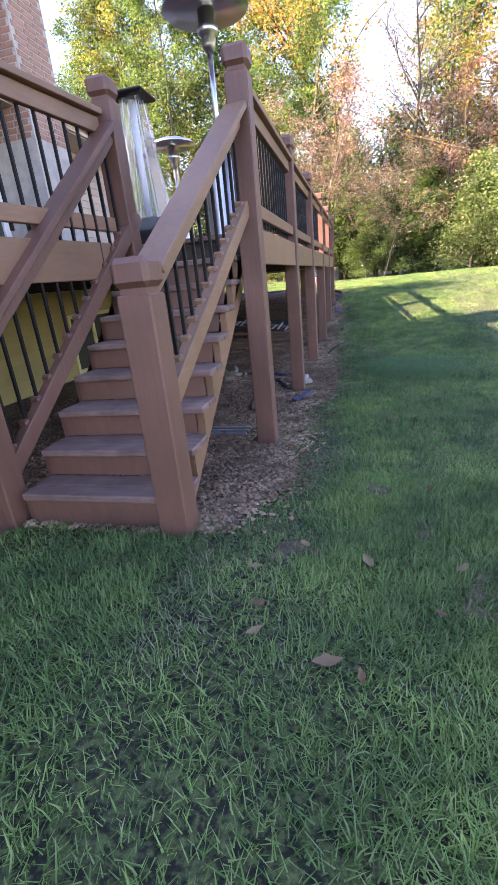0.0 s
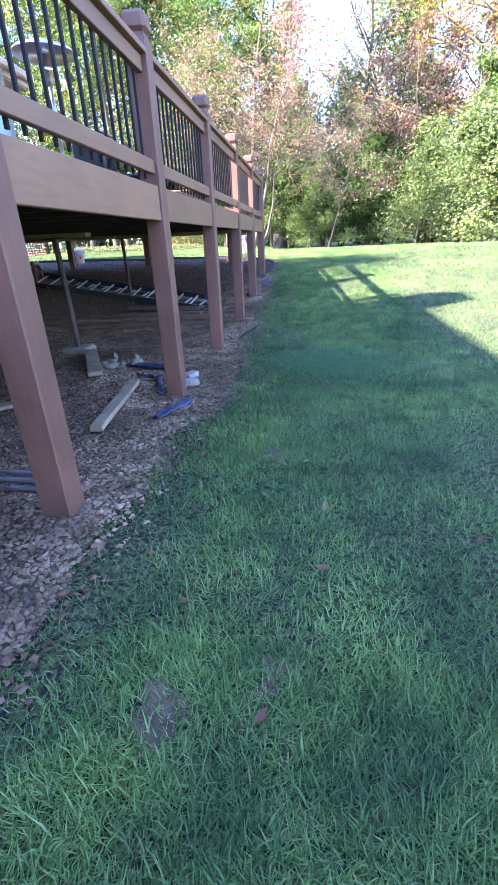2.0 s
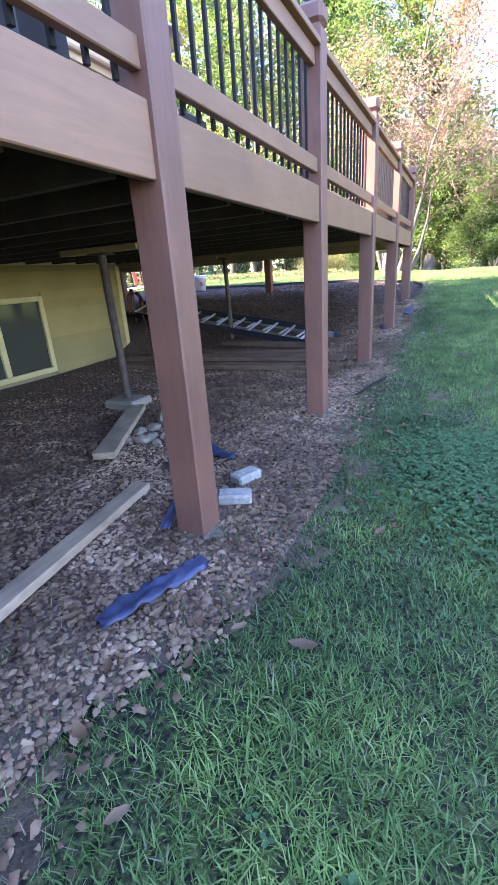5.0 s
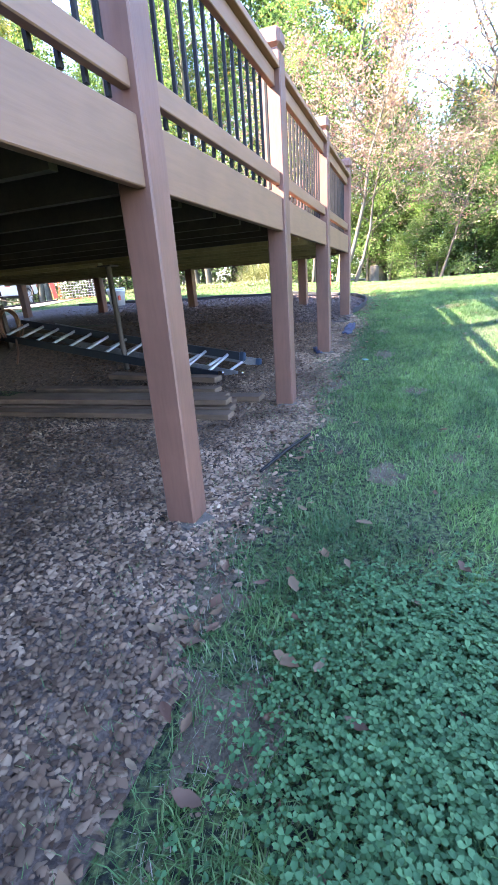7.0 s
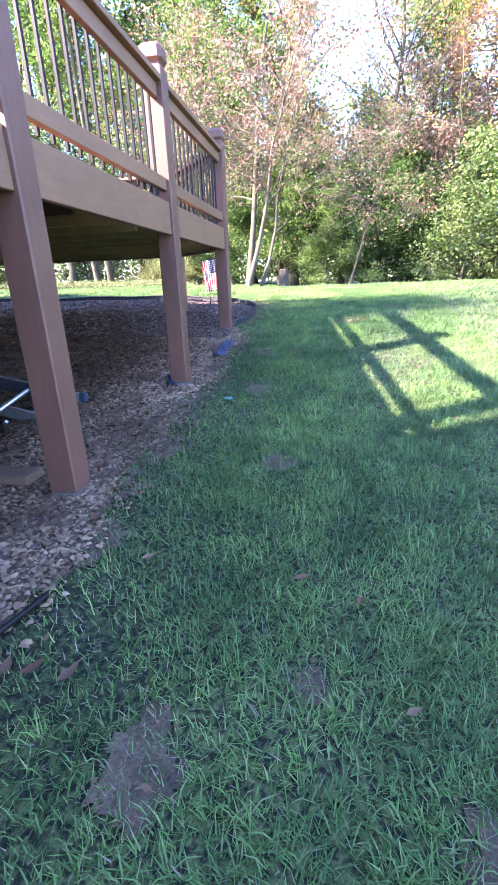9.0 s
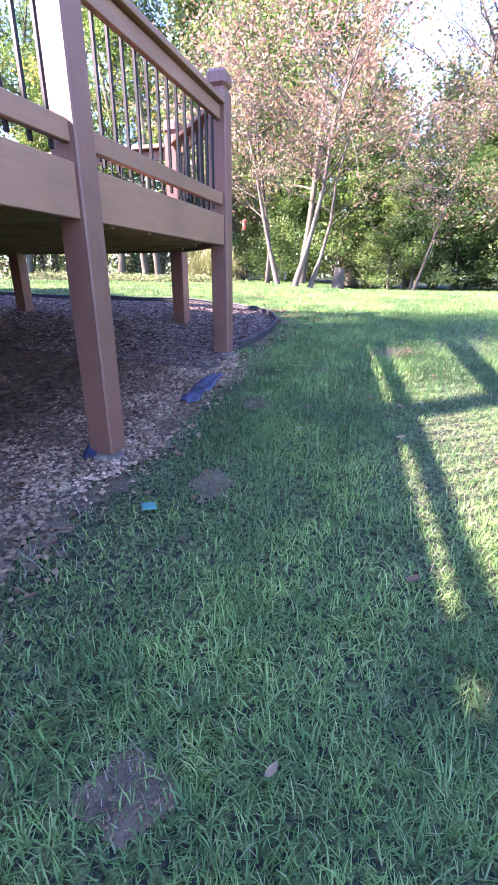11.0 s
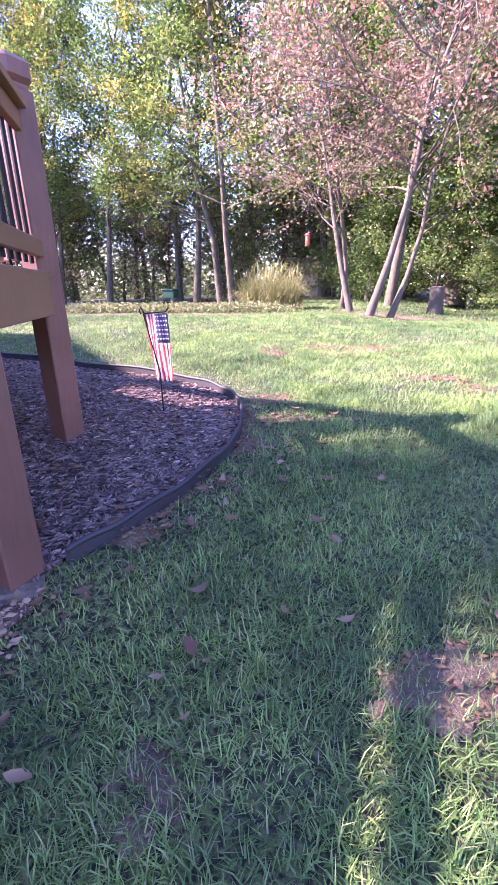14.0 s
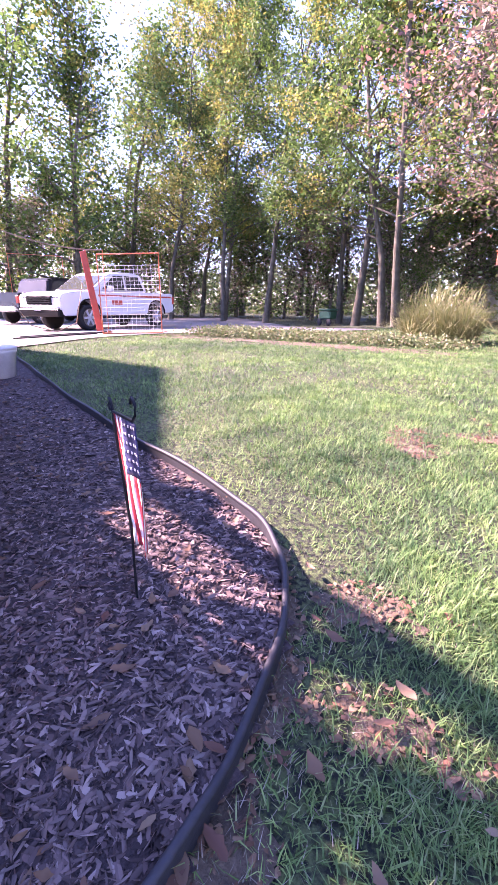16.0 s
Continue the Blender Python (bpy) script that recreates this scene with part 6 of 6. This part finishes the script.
tagged(fast_ob("mulch_chips", V, None, M_MULCH, None, T), "dark shredded bark mulch chips", "mulch", kind="stuff")


def leaves(g, x, y, size, lift=0.02):
    """Curled dry leaves with pointed ends: two folded halves each."""
    n = len(x)
    z = land(x, y) + lift + 0.02 * g.random(n)
    s = size * (0.5 + 0.9 * g.random(n))
    a = g.random(n) * 6.28
    d, e2 = np.stack([np.cos(a), np.sin(a)], 1), np.stack([-np.sin(a), np.cos(a)], 1)
    curl, fold, twist = 0.25 + 0.6 * g.random(n), 0.2 + 0.6 * g.random(n), g.normal(0, 0.35, n)
    ring = ((-1, 0), (-0.7, 0.3), (-0.35, 0.36), (-0.05, 0.56), (0.25, 0.42), (0.6, 0.34), (1.05, 0.02), (0.62, -0.3), (0.3, -0.46), (0.0, -0.5), (-0.3, -0.4), (-0.72, -0.26))
    V = []
    for u, v in ring + ((-0.45, 0.0), (0.4, 0.0)):
        p = np.zeros((n, 3))
        jag = 1 + (0.16 * g.normal(0, 1, n) if v else 0)
        w = v * jag * (1 - 0.25 * fold)
        p[:, :2] = np.stack([x, y], 1) + d * (u * s)[:, None] + e2 * (w * s)[:, None]
        p[:, 2] = z + s * (abs(v) * fold + u * u * curl * 0.6 + u * v * twist)
        V.append(p)
    V = np.stack(V, 1).reshape(-1, 3)
    i = np.arange(n)[:, None] * 14
    fan12 = [(12, k2, k2 + 1) for k2 in (0, 1, 2, 9, 10)] + [(12, 11, 0), (12, 3, 13), (12, 13, 9)] + [(13, k2, k2 + 1) for k2 in range(3, 9)]
    T = np.concatenate([i + np.array([t3]) for t3 in fan12])
    return V, T


x = np.concatenate([-0.5 + 2.2 * g.random(60), -0.45 + 0.35 * np.abs(g.normal(0, 1, 60)), -0.3 + 0.25 * g.normal(0, 1, 60), -4 + 3.6 * g.random(500)])
y = np.concatenate([2.0 + 14 * g.random(60), 6.6 + 2.6 * g.random(60), 13.7 + 1.9 * g.random(60), 4 + 9.5 * g.random(500)])
V, T = leaves(g, x, y, 0.029)
tagged(fast_ob("fallen_leaves", V, None, M_DRYLEAF, None, T), "scattered dry brown fallen leaves", "leaves", kind="stuff")
n = 64
y = 2.2 + 13.6 * g.random(n)
x = np.where(g.random(n) < 0.5, -0.35 + 0.5 * g.random(n), -0.3 + 2.0 * g.random(n))
k = on_lawn(x, y)
V, T = leaves(g, x[k], y[k], 0.033, 0.026)
tagged(fast_ob("large_leaves", V, None, M_DRYLEAF, None, T), "large curled brown leaves lying on the lawn", "leaves", kind="stuff")
x, y = -6 + 5.7 * g.random(260) ** 0.7, 13.4 + 2.5 * g.random(260)
k = x < bed_edge_x(y) + 0.2
V, T = leaves(g, x[k], y[k], 0.026, 0.03)
tagged(fast_ob("fallen_leaves_bed", V, None, M_DRYLEAF, None, T), "dry brown leaves lying on mulch", "leaves", kind="stuff")

# reed clump and ground cover by the drive
n = 2600
r, a = 0.55 * np.sqrt(g.random(n)), g.random(n) * 6.28
x, y = -5.1 + r * np.cos(a) * 1.5, 24.4 + r * np.sin(a)
V, Qd, T = blades(g, x, y, 0.95, 0.014, 1.05)
tagged(fast_ob("ornamental_grass", V, Qd, M_REED, None, T), "clump of tall pale ornamental grass", "grass")
n = 17000
f = g.random(n)
x, y = -8.6 + 4.6 * f + g.normal(0, 0.25, n), 20.5 + 2.4 * f + g.normal(0, 0.33, n)
z = land(x, y) + 0.02 + 0.2 * g.random(n) * (0.5 + 0.5 * np.sin(f * 20) ** 2)
V, Qd = leaf_cloud(g, np.stack([x, y, z], 1), 1, 0.04, 0.028)
tagged(fast_ob("ground_cover", V, Qd, M_IVY), "low green ground cover beside the driveway", "ground cover", kind="stuff")
# plumes over the ornamental grass
n = 70
r, a = 0.5 * np.sqrt(g.random(n)), g.random(n) * 6.28
x, y = -5.1 + r * np.cos(a) * 1.7, 24.4 + r * np.sin(a)
V, Qd, T = blades(g, x, y, 0.34, 0.022, 0.5, land(x, y) + 0.75 + 0.25 * g.random(n))
plume = fast_ob("plumes", V, Qd, M_REED, None, T)
plume.parent = bpy.data.objects["ornamental_grass"]
# a teal scrap and reddish leaves in the grass
scrap = part("plastic_scrap", boxes((-0.032, -0.024, 0, 0.032, 0.024, 0.006), bevel=0.002), M_TEAL, None)
scrap.location, scrap.rotation_euler = (-0.08, 11.43, gz(-0.08, 11.43) + 0.025), (0.2, 0.1, 0.7)
tagged(scrap, "small teal plastic scrap lying in the grass", "scrap")
n = 28
x, y = -0.4 + 2.0 * g.random(n), 10.5 + 6 * g.random(n)
V, T = leaves(g, x, y, 0.022, 0.035)
tagged(fast_ob("red_leaves", V, None, L_PINK, None, T), "a few reddish fallen leaves in the grass", "leaves", kind="stuff")
